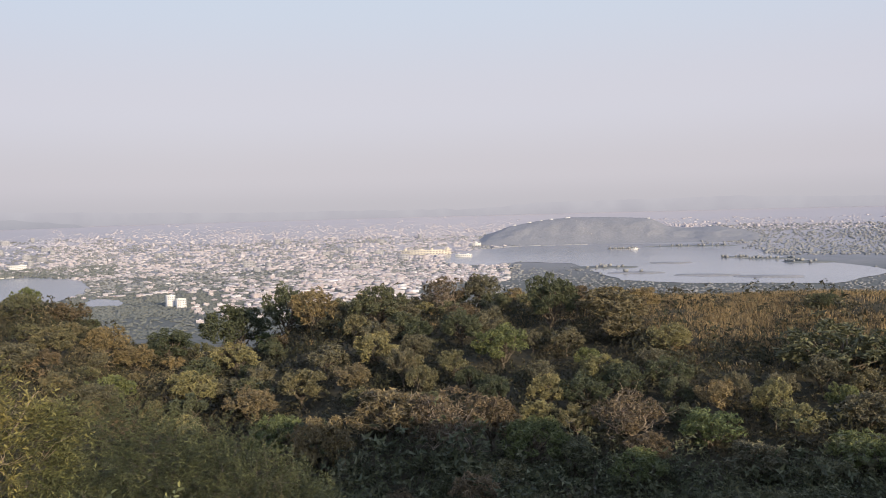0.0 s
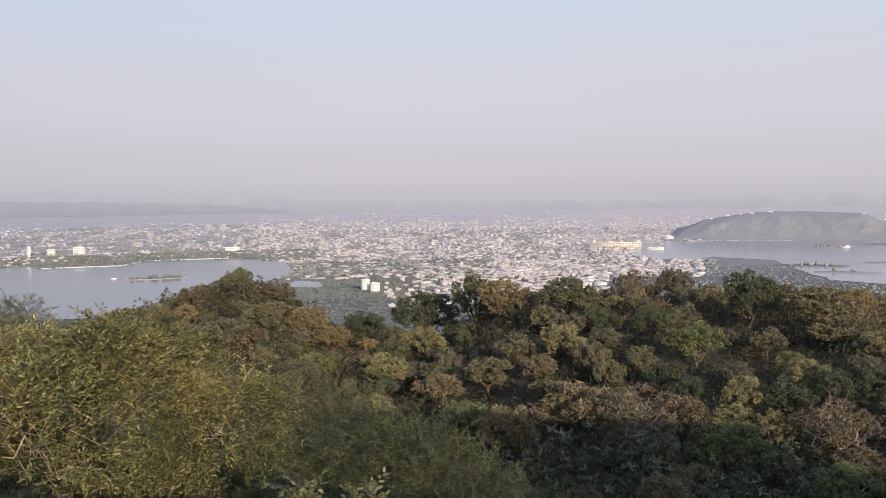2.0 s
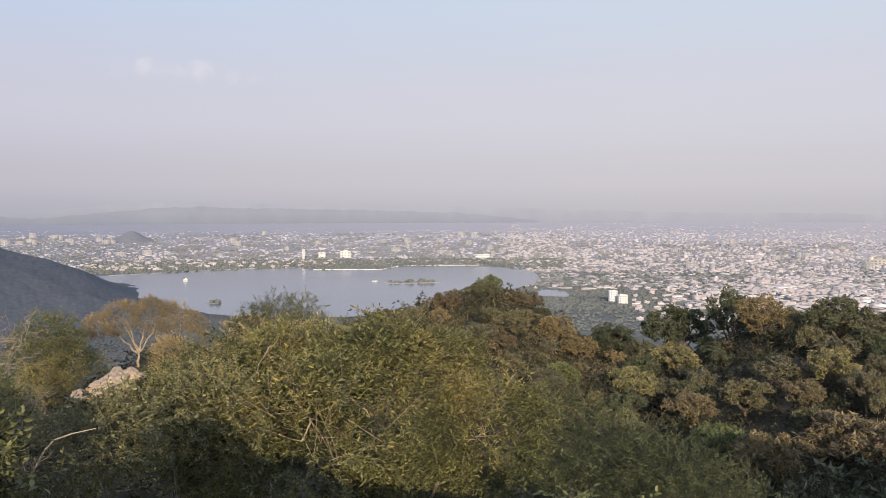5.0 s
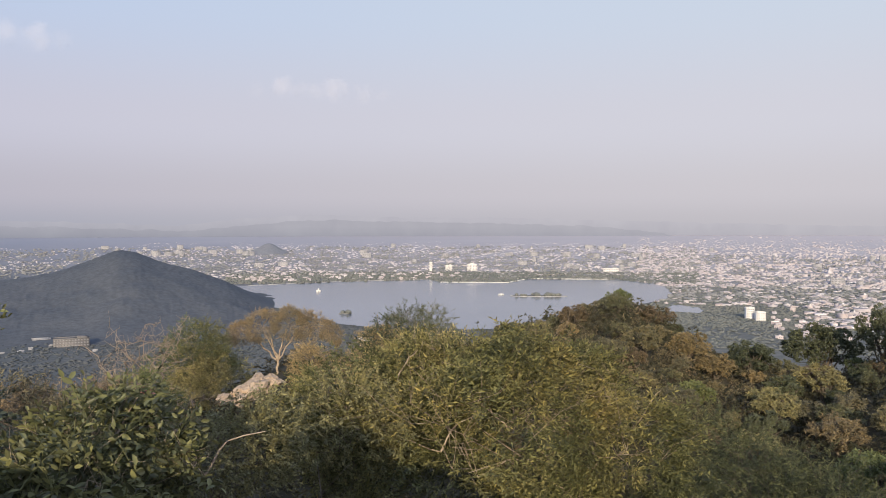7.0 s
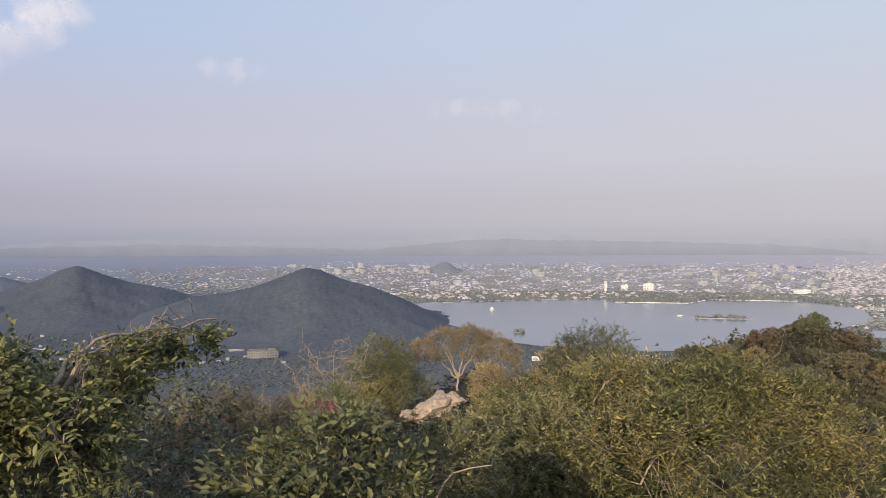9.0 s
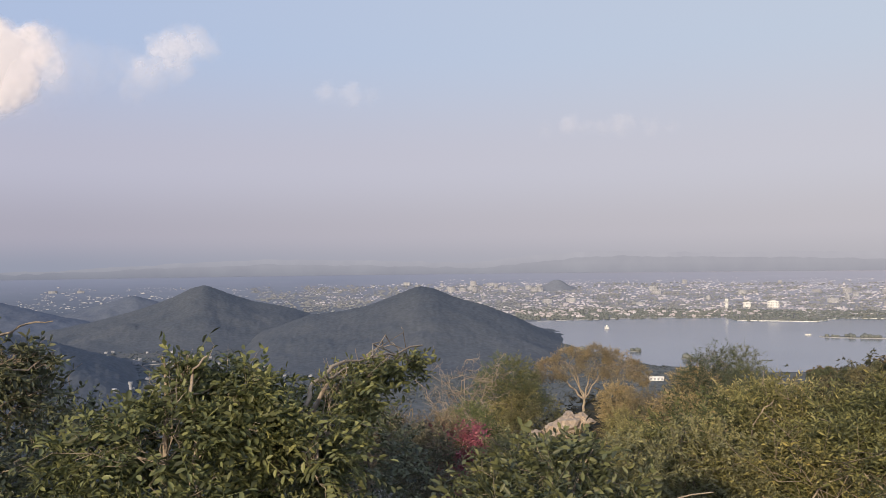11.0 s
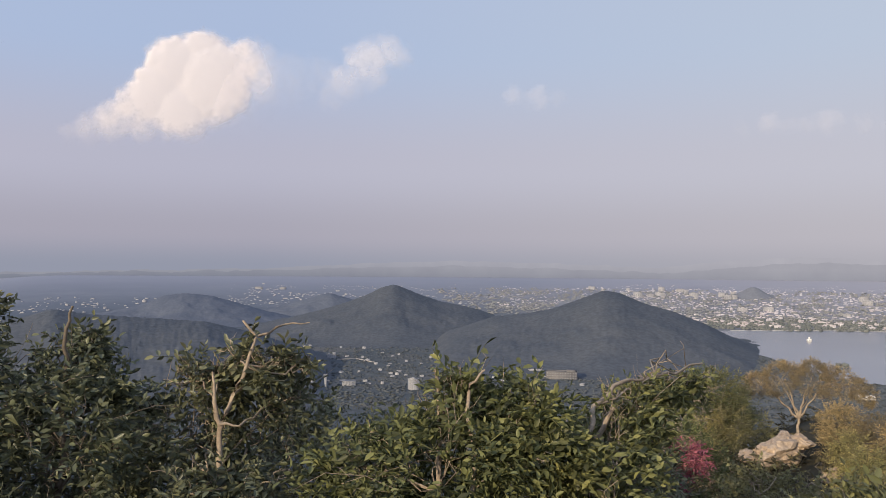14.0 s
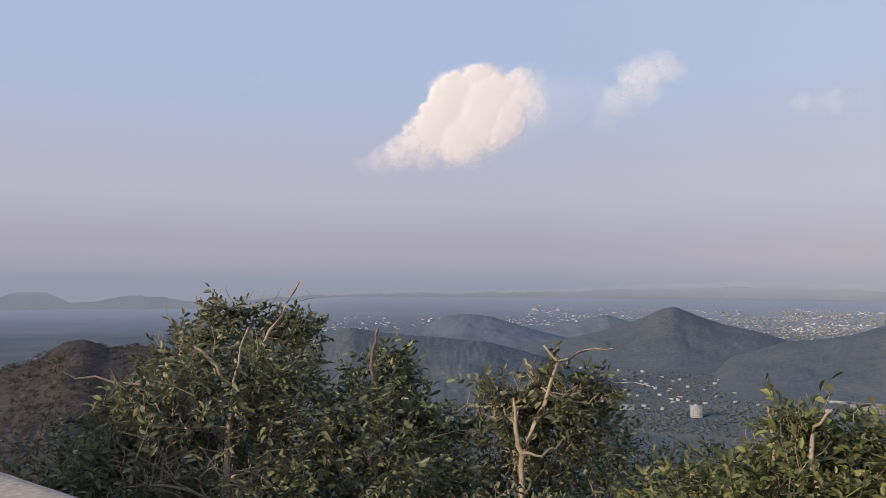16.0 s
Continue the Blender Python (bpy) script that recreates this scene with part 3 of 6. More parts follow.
def hill(outline, d, front, back, mat, label, rough=6.0, step=0.12, name="hill", rows=34, grain=0.16, bulge=70):
    """A hill whose crest at distance d follows the outline of (azimuth, elevation) pairs."""
    o = sorted(outline)
    oa, oe = [a for a, _ in o], [e for _, e in o]
    az = np.arange(oa[0], oa[-1] + step, step)
    crest = EYE_Z + d * np.tan(np.radians(np.interp(az, oa, oe)))
    k = np.ones(5) / 5
    crest = np.convolve(np.pad(crest, 2, mode="edge"), k, "valid")
    u = np.concatenate([np.linspace(-1, 0, rows), np.linspace(0, 1, 14)[1:]])
    A, U = np.meshgrid(az, u, indexing="ij")
    R = d + np.where(U < 0, U * front, U * back)
    base = land(A, R) - 2
    # crest outline must hold as seen: keep the height under the sight line over the crest
    side = 1 - np.clip(np.abs(U), 0, 1)
    bell = np.where(U < 0, 0.45 * side ** 1.25 + 0.55 * side * side * (3 - 2 * side), np.cos(np.abs(U) * math.pi / 2) ** 1.5)
    ends = np.clip(np.minimum(az - oa[0], oa[-1] - az) / 1.8, 0, 1)[:, None]
    Z = base + (crest[:, None] - base) * bell * ends * ends * (3 - 2 * ends)
    X, Y = -np.sin(np.radians(A)) * R, np.cos(np.radians(A)) * R
    wob = np.array([fbm(x / bulge, y / bulge, 5) for x, y in zip(X.ravel(), Y.ravel())]).reshape(X.shape)
    fine = RNG.uniform(-1, 1, X.shape) * grain
    Z = Z + (wob * 1.2 * np.sin(np.pi * bell) + fine) * rough * np.clip(bell * 3, 0, 1) * ends
    n, m = A.shape
    idx = np.arange(n * m).reshape(n, m)
    f = np.stack([idx[:-1, :-1], idx[1:, :-1], idx[1:, 1:], idx[:-1, 1:]], 2).reshape(-1, 4)
    me = mesh_of(name, np.stack([X, Y, Z], 2).reshape(-1, 3), f[:, ::-1], True)
    return thing(name, me, mat, label, "hill", "hills on the plain", "structure")


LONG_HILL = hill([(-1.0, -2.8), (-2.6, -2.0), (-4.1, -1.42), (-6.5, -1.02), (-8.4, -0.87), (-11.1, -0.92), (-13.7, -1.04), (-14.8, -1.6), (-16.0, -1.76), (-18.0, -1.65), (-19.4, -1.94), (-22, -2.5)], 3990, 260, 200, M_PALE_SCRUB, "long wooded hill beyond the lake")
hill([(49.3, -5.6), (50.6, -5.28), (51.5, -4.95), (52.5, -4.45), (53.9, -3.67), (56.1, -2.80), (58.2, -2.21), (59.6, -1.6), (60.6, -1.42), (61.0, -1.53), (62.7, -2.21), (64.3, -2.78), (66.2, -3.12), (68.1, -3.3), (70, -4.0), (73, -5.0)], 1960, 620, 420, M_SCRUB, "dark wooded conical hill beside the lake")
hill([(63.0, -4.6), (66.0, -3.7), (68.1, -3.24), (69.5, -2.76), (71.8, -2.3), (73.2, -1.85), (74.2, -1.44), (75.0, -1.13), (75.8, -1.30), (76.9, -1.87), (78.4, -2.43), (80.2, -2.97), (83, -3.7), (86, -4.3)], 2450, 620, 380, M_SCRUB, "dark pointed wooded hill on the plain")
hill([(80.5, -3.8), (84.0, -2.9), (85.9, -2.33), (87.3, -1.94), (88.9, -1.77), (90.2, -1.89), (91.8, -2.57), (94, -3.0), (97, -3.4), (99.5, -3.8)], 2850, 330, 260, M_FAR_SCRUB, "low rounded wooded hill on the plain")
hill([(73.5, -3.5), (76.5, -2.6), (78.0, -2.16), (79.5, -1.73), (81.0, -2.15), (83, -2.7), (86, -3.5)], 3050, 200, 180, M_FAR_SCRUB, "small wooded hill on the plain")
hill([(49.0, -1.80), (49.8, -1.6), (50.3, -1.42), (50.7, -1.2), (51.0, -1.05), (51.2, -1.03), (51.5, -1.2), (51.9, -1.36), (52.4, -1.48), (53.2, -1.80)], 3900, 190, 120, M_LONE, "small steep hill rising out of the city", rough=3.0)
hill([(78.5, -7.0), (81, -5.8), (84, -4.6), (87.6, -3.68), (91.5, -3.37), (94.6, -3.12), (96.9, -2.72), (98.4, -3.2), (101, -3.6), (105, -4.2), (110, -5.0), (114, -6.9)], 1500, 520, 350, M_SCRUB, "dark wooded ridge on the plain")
HILL_D = hill([(100, -7.2), (104, -5.0), (108, -4.1), (110.1, -3.86), (112.7, -3.86), (113.8, -3.33), (115.0, -3.45), (116.4, -4.5), (118.6, -5.1), (124, -6.4), (130, -8)], 520, 300, 180, M_RED_SLOPE, "reddish rocky ridge with sparse bushes", rough=4.5, step=0.16, name="rocky_ridge", rows=150, grain=0.03, bulge=38)


def on_hill(hill_ob, az, el):
    """The point of a hill's near side on that line of sight."""
    want = way(az, el)
    near = [v.co for v in hill_ob.data.vertices if abs(math.degrees(math.atan2(-v.co.x, v.co.y)) - az) < 0.2]
    return max(near, key=lambda p: (p - Vector((0, 0, EYE_Z))).normalized().dot(want))


def hill_path():
    """Small pale stages of the ropeway line climbing the long hill."""
    a, b = (-8.5, -0.86), (-10.25, -2.5)
    ob = tagged(new("ropeway"), "pale ropeway line climbing the long wooded hill", "ropeway")
    ob.location = on_hill(LONG_HILL, *b)
    for k in range(14):
        t = (k + 0.5) / 14
        p = on_hill(LONG_HILL, a[0] + (b[0] - a[0]) * t, a[1] + (b[1] - a[1]) * t) - ob.location
        v, f = boxes([(p.x, p.y, p.z - 2, 2.6 if k % 5 else 8, 2.6, 5 if k % 5 else 6, 0)])
        part("pylon" if k % 5 else "station", mesh_of("pylon", v, f), M_HAZE_GREYED, ob)


def far_ridge(outline, d, mat, label):
    """The distance: a glowing ridge strip with painted haze, shut behind the plain's rim."""
    o = sorted(outline)
    az = np.arange(o[0][0], o[-1][0] + 0.1, 0.1)
    el = np.interp(az, [a for a, _ in o], [e for _, e in o])
    el = el + np.array([fbm(a * 0.9, d * 0.01, 4) for a in az]) * 0.10
    v = []
    for a, e in zip(az, el):
        w = way(a)
        for z, extra in ((-190.0, 0), (EYE_Z + d * math.tan(radians(e)), 0), (-190.0, 60)):
            v.append((w.x * (d + extra), w.y * (d + extra), z))
    n = len(az)
    f = [(3 * i + k, 3 * i + 3 + k, 3 * i + 4 + k, 3 * i + 1 + k) for i in range(n - 1) for k in (0, 1)]
    thing("backdrop", mesh_of("backdrop", np.array(v), np.array(f)), mat, label, "distant ridge", kind="structure")


far_ridge([(-45, 0.0), (-27.6, 0.02), (-19.1, 0.28), (-13.7, 0.24), (-6.1, 0.2), (-2.2, -0.12), (3.6, -0.05), (15, 0.05), (27, 0.4), (34.7, 0.62), (42.5, 0.66), (48.3, 0.86), (52.8, 0.6), (57, 0.12), (62.6, 0.33), (71.2, 0.52), (76.5, 0.3), (83.8, -0.1), (93.7, -0.3), (102, -0.5), (108, -0.95), (118, -1.05), (135, -1.0)], 4890, M_FARTHER, "far ridge strip glowing in painted haze colours")
far_ridge([(22, -0.9), (26, -0.2), (30, 0.1), (36, 0.25), (42, 0.35), (48, 0.5), (52, 0.2), (57, -0.25), (63, 0.0), (71, 0.15), (78, -0.05), (86, -0.3), (95, -0.38), (102, -0.7), (105, -1.0), (108, -0.95), (109.4, -0.7), (110.6, -0.55), (112.3, -0.8), (114.6, -1.1), (115.3, -0.85), (116.2, -0.48), (116.9, -0.36), (117.8, -0.42), (118.9, -0.8), (121, -1.0), (135, -1.0)], 4840, M_FAR, "far hill strip glowing in painted blue haze")

# ---- the lakes ----


def lake(shore, label, up, mat=None):
    """A level sheet of water inside a shoreline of (azimuth, elevation) pairs, its edge made uneven."""
    pts = [Vector(plain_spot(a, e, 0)) for a, e in shore]
    ring = []
    for p, q in zip(pts, pts[1:] + pts[:1]):
        n = max(2, int((q - p).length / 40))
        for i in range(n):
            s = p.lerp(q, i / n)
            w = 1.0 if 0 < i else 0.0
            ring.append((s.x + w * 18 * noise.noise(s / 90), s.y + w * 18 * noise.noise(s / 90 + Vector((9, 0, 0))), PLAIN + up))
    bm = bmesh.new()
    top = bm.faces.new([bm.verts.new(p) for p in ring])
    if top.normal.z < 0 or top.calc_area() and sum((a[0] - b[0]) * (a[1] + b[1]) for a, b in zip(ring, ring[1:] + ring[:1])) > 0:
        top.normal_flip()
    bmesh.ops.triangulate(bm, faces=[top])
    me = bpy.data.meshes.new("water")
    bm.to_mesh(me)
    bm.free()
    thing("water", me, mat or M_WATER, label, "lake", kind="structure")
    return [(p[0], p[1]) for p in ring]


LAKE_A = lake([(53.5, -4.0), (50.2, -3.88), (46.4, -3.77), (40.2, -3.66), (39.4, -3.86), (34.7, -3.88), (33.3, -3.6), (30.4, -3.57), (27.0, -3.62), (25.9, -3.73), (24.1, -4.01), (23.7, -4.45), (23.9, -4.83), (30.8, -6.49), (35.1, -7.04), (37.4, -7.13), (44.5, -6.90), (46.4, -6.67), (51.5, -5.25)], "calm grey-blue lake below the city", 0.8)
LAKE_B = lake([(1.0, -3.42), (-2.0, -2.95), (-5.3, -2.80), (-10.3, -2.77), (-15.5, -2.80), (-20.1, -2.86), (-19.6, -3.15), (-22.4, -3.79), (-26.9, -4.31), (-28.5, -4.6), (-25.0, -5.38), (-16.2, -5.44), (-11.7, -5.23), (-9.9, -4.63), (-8.3, -4.03), (-4.9, -3.88), (-2.5, -4.10), (0.2, -3.83)], "large pale lake with low islands", 0.8, M_HAZED_SILT)
LAKE_C = lake([(23.9, -5.21), (21.9, -5.40), (21.9, -5.76), (23.9, -5.7)], "small inlet of the lake among trees", 0.8)


def inside(ring, x, y):
    hit = False
    for (x1, y1), (x2, y2) in zip(ring, ring[1:] + ring[:1]):
        if (y1 > y) != (y2 > y) and x < (x2 - x1) * (y - y1) / (y2 - y1) + x1:
            hit = not hit
    return hit


def on_water(x, y):
    return inside(LAKE_A, x, y) or inside(LAKE_B, x, y) or inside(LAKE_C, x, y)


# ---- buildings ----


def boxes(rows):
    """Boxes (x, y, z, w, d, h, turn), open below, as one pair of arrays."""
    unit = np.array([(-0.5, -0.5, 0), (0.5, -0.5, 0), (0.5, 0.5, 0), (-0.5, 0.5, 0), (-0.5, -0.5, 1), (0.5, -0.5, 1), (0.5, 0.5, 1), (-0.5, 0.5, 1)])
    face = np.array([(0, 1, 5, 4), (1, 2, 6, 5), (2, 3, 7, 6), (3, 0, 4, 7), (4, 5, 6, 7)])
    r = np.asarray(rows, float)
    v = unit[None] * r[:, None, 3:6]
    c, s = np.cos(r[:, 6])[:, None], np.sin(r[:, 6])[:, None]
    v = np.stack([v[..., 0] * c - v[..., 1] * s, v[..., 0] * s + v[..., 1] * c, v[..., 2]], 2) + r[:, None, :3]
    return v.reshape(-1, 3), (face[None] + (np.arange(len(r)) * 8)[:, None, None]).reshape(-1, 4)


def built_up(az, el, seed):
    """Above zero where houses crowd, below where trees and open plots lie between them."""
    return 0.5 * noise.noise((az * 0.45, el * 3.4, seed)) + 0.5 * noise.noise((az * 1.4, el * 9.0, seed + 5)) + 0.35 * noise.noise((az * 4.2, el * 26.0, seed + 8))


def city(name, label, n, az_range, el_range, dense, size, seed, mat=None):
    """Crowded flat-roofed houses with stair heads, thinned by a patchy density."""
    rng = np.random.default_rng(seed)
    rows = []
    tries = 0
    while len(rows) < n and tries < n * 14:
        tries += 1
        az, el = rng.uniform(*az_range), rng.uniform(*el_range)
        d = ground_at(az, el)
        w = way(az)
        x, y = w.x * d, w.y * d
        edge = max(0.0, (el - el_range[1]) / (el_range[1] - el_range[0]) + 0.22) * 2.2
        if built_up(az, el, seed) < dense + edge - rng.uniform(0, 0.16):
            continue
        if on_water(x, y) or (az > 10 and el < -4.0 and 11 == seed and rng.random() < 0.8):
            continue
        s = size * rng.lognormal(0, 0.3) * np.interp(el, (-3.5, -1.6, -0.7), (1.0, 0.75, 0.5))
        turn = radians(az) + 0.5 * round(noise.noise((x / 300, y / 300, 1.0)) * 3) + rng.normal(0, 0.1)
        h = s * rng.uniform(0.28, 0.52) * (2.4 if rng.random() < 0.035 else 1.0)
        z = float(land(az, d)) - 0.5
        rows.append((x, y, z, s * rng.uniform(0.9, 2.1), s * rng.uniform(0.8, 1.5), h, turn))
        if rng.random() < 0.55:
            rows.append((x + rng.uniform(-0.2, 0.2) * s, y + rng.uniform(-0.2, 0.2) * s, z + h, s * 0.35, s * 0.4, h * 0.35, turn))
    v, f = boxes(rows)
    thing(name, mesh_of(name, v, f), mat or M_HOUSE, label, "houses", kind="stuff")


hill_path()
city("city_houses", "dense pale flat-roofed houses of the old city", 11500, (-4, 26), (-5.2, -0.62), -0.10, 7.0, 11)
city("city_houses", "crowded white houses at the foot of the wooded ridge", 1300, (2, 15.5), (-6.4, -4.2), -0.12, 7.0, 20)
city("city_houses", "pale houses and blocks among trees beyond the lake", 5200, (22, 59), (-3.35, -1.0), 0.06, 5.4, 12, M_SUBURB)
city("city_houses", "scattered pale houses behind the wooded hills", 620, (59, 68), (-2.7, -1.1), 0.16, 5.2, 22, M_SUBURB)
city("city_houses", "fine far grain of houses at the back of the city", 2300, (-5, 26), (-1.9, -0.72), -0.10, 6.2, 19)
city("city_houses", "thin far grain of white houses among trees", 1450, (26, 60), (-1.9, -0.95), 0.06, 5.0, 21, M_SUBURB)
city("city_houses", "far pale houses between the hills", 800, (66, 86), (-2.5, -1.0), 0.14, 5.5, 18, M_HAZE_GREYED)
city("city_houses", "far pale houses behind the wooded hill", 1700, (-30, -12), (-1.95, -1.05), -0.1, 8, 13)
city("city_houses", "small town between the far hills", 420, (79, 100), (-3.0, -1.9), 0.05, 5.5, 16, M_HAZE_GREYED)


HOME_BOX = mesh_of("home_box", *boxes([(0, 0, 0, 1, 1, 1, 0)]))
HOME_GAP = mesh_of("home_gap", *boxes([(0, 0, 0, 1, 1, 1, 0)]))


def homes(label, group, n, az_range, el_range, dense, size, seed, mat=None):
    """Flat-roofed houses one by one: walls, parapet, stair head and dark openings towards the hill."""
    rng = np.random.default_rng(seed)
    made = []
    box = HOME_BOX if mat is None else mesh_of("home_box", *boxes([(0, 0, 0, 1, 1, 1, 0)]))
    while len(made) < n:
        az, el = rng.uniform(*az_range), rng.uniform(*el_range)
        if noise.noise((az * 0.7, el * 3.4, seed)) < dense - rng.uniform(0, 0.3):
            continue
        x, y, z = plain_spot(az, el)
        if on_water(x, y) or any((x - p) ** 2 + (y - q) ** 2 < (size * 1.9) ** 2 for p, q in made):
            continue
        made.append((x, y))
        w, d, h = size * rng.uniform(0.9, 1.9), size * rng.uniform(0.8, 1.3), size * rng.uniform(0.42, 0.85)
        ob = tagged(new("house"), label, "house", group)
        ob.location, ob.rotation_euler = (x, y, z - 0.4), (0, 0, radians(az + rng.normal(0, 14)))
        wall = part("wall", box, mat or M_HOME, ob)
        wall.scale = (w, d, h)
        head = part("stair_head", box, mat or M_HOME, ob, at=(rng.uniform(-0.25, 0.25) * w, d * 0.2, h))
        head.scale = (w * 0.3, d * 0.4, h * 0.32)
        rim = part("roof_parapet", box, mat or M_HOME, ob, at=(0, -d / 2 + 0.1, h))
        rim.scale = (w + 0.3, 0.4, 0.9)
        for k in range(3):
            gap = part("window" if k else "door", HOME_GAP, M_SHADE, ob, at=((k - 1) * w * 0.3, -d / 2, h * (0.4 if k else 0.02)))
            gap.scale = (w * 0.11, 0.3, h * (0.28 if k else 0.42))


homes("whitewashed flat-roofed house among trees below the ridge", "houses below the wooded ridge", 130, (4, 17.5), (-7.2, -4.8), 0.0, 7.8, 17)
homes("small valley village house greyed in colour for haze", "houses of the valley villages", 150, (62, 90), (-8.0, -4.6), 0.14, 4.4, 15, M_HAZE_GREYED)
homes("white house near the lake shore", "houses along the lake shore", 65, (38, 55), (-3.7, -3.25), -0.1, 11.0, 14)


def clumps(name, label, n, az_range, el_range, dense, size, seed, mat=None, tall=0.6, town=None):
    """Tree crowns over the plain, too many to count."""
    rng = np.random.default_rng(seed)
    bm = bmesh.new()
    bmesh.ops.create_icosphere(bm, subdivisions=1, radius=1.0)
    v = np.array([q.co for q in bm.verts])
    f = np.array([[q.index for q in face.verts] for face in bm.faces])
    bm.free()
    f = f[v[f][:, :, 2].mean(1) > -0.4]
    places, sizes = [], []
    while len(places) < n:
        az, el = rng.uniform(*az_range), rng.uniform(*el_range)
        if noise.noise((az * 0.6, el * 3.0, seed)) < dense - rng.uniform(0, 0.35):
            continue
        if town is not None and built_up(az, el, town) > rng.uniform(-0.12, 0.1):
            continue
        d = ground_at(az, el)
        w = way(az)
        if on_water(w.x * d, w.y * d):
            continue
        s = size * min(rng.lognormal(0, 0.3), 1.7)
        places.append((w.x * d, w.y * d, float(land(az, d)) + s * 0.74 * tall))
        sizes.append(s)
    v = v * (1, 1, tall) * (1 + RNG.uniform(-0.2, 0.2, (len(v), 1)))
    vv, ff = strewn((v, f), places, turns(n, rng, 0.3), sizes)
    vv = vv + rng.normal(0, size * 0.07, vv.shape)
    thing(name, mesh_of(name, vv, ff, True), mat or M_CLUMP, label, "trees", kind="stuff")


clumps("valley_trees", "grey-green trees between the city houses", 6000, (-5, 26), (-5.0, -1.9), -0.6, 4.4, 31, M_HAZED_CROWN, 0.42, town=11)
clumps("valley_trees", "grey-green trees among the blocks beyond the lake", 7600, (22, 72), (-3.6, -1.35), -0.6, 4.6, 37, M_HAZED_CROWN, 0.42, town=12)
clumps("valley_trees", "grey-green trees along the lake shores", 5000, (-30, 8), (-8.0, -4.3), -0.35, 3.2, 32, M_HAZED_CROWN, 0.35)
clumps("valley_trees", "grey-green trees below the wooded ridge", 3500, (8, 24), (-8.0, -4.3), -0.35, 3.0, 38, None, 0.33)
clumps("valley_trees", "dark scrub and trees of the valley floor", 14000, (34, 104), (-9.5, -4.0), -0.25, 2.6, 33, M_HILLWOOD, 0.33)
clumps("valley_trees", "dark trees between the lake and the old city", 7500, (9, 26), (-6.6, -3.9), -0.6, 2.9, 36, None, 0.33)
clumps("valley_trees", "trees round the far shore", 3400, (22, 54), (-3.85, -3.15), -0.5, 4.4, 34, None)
clumps("valley_trees", "pale green trees beyond the lake", 3000, (-34, -17), (-3.6, -1.6), -0.6, 5.0, 35, M_HAZED_CROWN, 0.5)

# ---- foreground trees ----
SPRAY_RNG = np.random.default_rng(5)


def spray_pattern():
    """A small bunch of leaves about one unit across, as seen on a tree some way off."""
    pairs = []
    v, f = np.array([(-0.13, 0.02, 0), (0.15, 0.06, 0.04), (0.02, 0.66, 0)]), np.array([(0, 1, 2)])
    for i in range(5):
        m = Euler((SPRAY_RNG.uniform(-0.9, 0.9), SPRAY_RNG.uniform(-0.9, 0.9), i * 1.256 + SPRAY_RNG.uniform(-0.4, 0.4))).to_matrix()
        pairs.append((np.array([m @ Vector(q) for q in v]) + SPRAY_RNG.uniform(-0.18, 0.18, 3), f))
    return joined(pairs)


SPRAY = spray_pattern()


def tree_meshes(seed, sprays=300, lobes=11, bare=False, low=0.0, leaf=0.05, tall=0.28):
    """Trunk with limbs, and a domed crown of leafy clumps, of a tree one unit high and about 0.8 wide."""
    rng = np.random.default_rng(seed)
    lean = rng.normal(0, 0.05, 2)
    fork = np.array((lean[0], lean[1], rng.uniform(0.14, 0.24)))
    pairs = [tube(wavy((0, 0, -0.08), fork, 4, 0.04, rng), np.linspace(0.030, 0.022, 5), 6)]
    centres, radii = [], []
    for i in range(lobes):
        a = i * 2.4 + rng.uniform(-0.5, 0.5)
        u = 1.0 - (i + 0.5) / lobes * (1.62 - low)
        flat = math.sqrt(max(0.0, 1 - u * u)) * rng.uniform(0.75, 1.15)
        tip = np.array((math.cos(a) * flat * 0.28, math.sin(a) * flat * 0.28, 0.57 + low * -0.3 + u * tall * 0.72 * rng.uniform(0.85, 1.1)))
        tip[:2] += lean * 0.8
        limb = wavy(fork, tip, 5, 0.07, rng)
        pairs.append(tube(limb, np.linspace(0.016, 0.005, 6), 4))
        for k in range(5 if bare else 2):
            s = limb[2 + k % 3]
            e = s + rng.normal(0, 0.13 if bare else 0.08, 3) + (0, 0, 0.08)
            pairs.append(tube(wavy(s, e, 3, 0.1, rng), (0.006, 0.005, 0.0035, 0.002), 3))
            if bare:
                for _ in range(3):
                    g = e + rng.normal(0, 0.08, 3) + (0, 0, 0.04)
                    pairs.append(tube(wavy(e, g, 3, 0.12, rng), (0.004, 0.003, 0.002, 0.0012), 3))
        centres.append(tip)
        radii.append(rng.uniform(0.125, 0.19))
    wood = mesh_of("trunk", *joined(pairs), True)
    knobs = [(c + q / np.linalg.norm(q) * r * 0.75, r * rng.uniform(0.38, 0.62)) for c, r in zip(centres, radii) for q in rng.normal(size=(5, 3)) + (c - (0, 0, 0.5)) * 2.5]
    p, d = bump_shells([k[0] for k in knobs], [k[1] for k in knobs], sprays, rng)
    v, f = strewn(SPRAY, p, face_out(d, rng, 0.55), rng.uniform(0.7, 1.3, len(p)) * leaf * 1.6)
    return wood, mesh_of("crown", v, f)


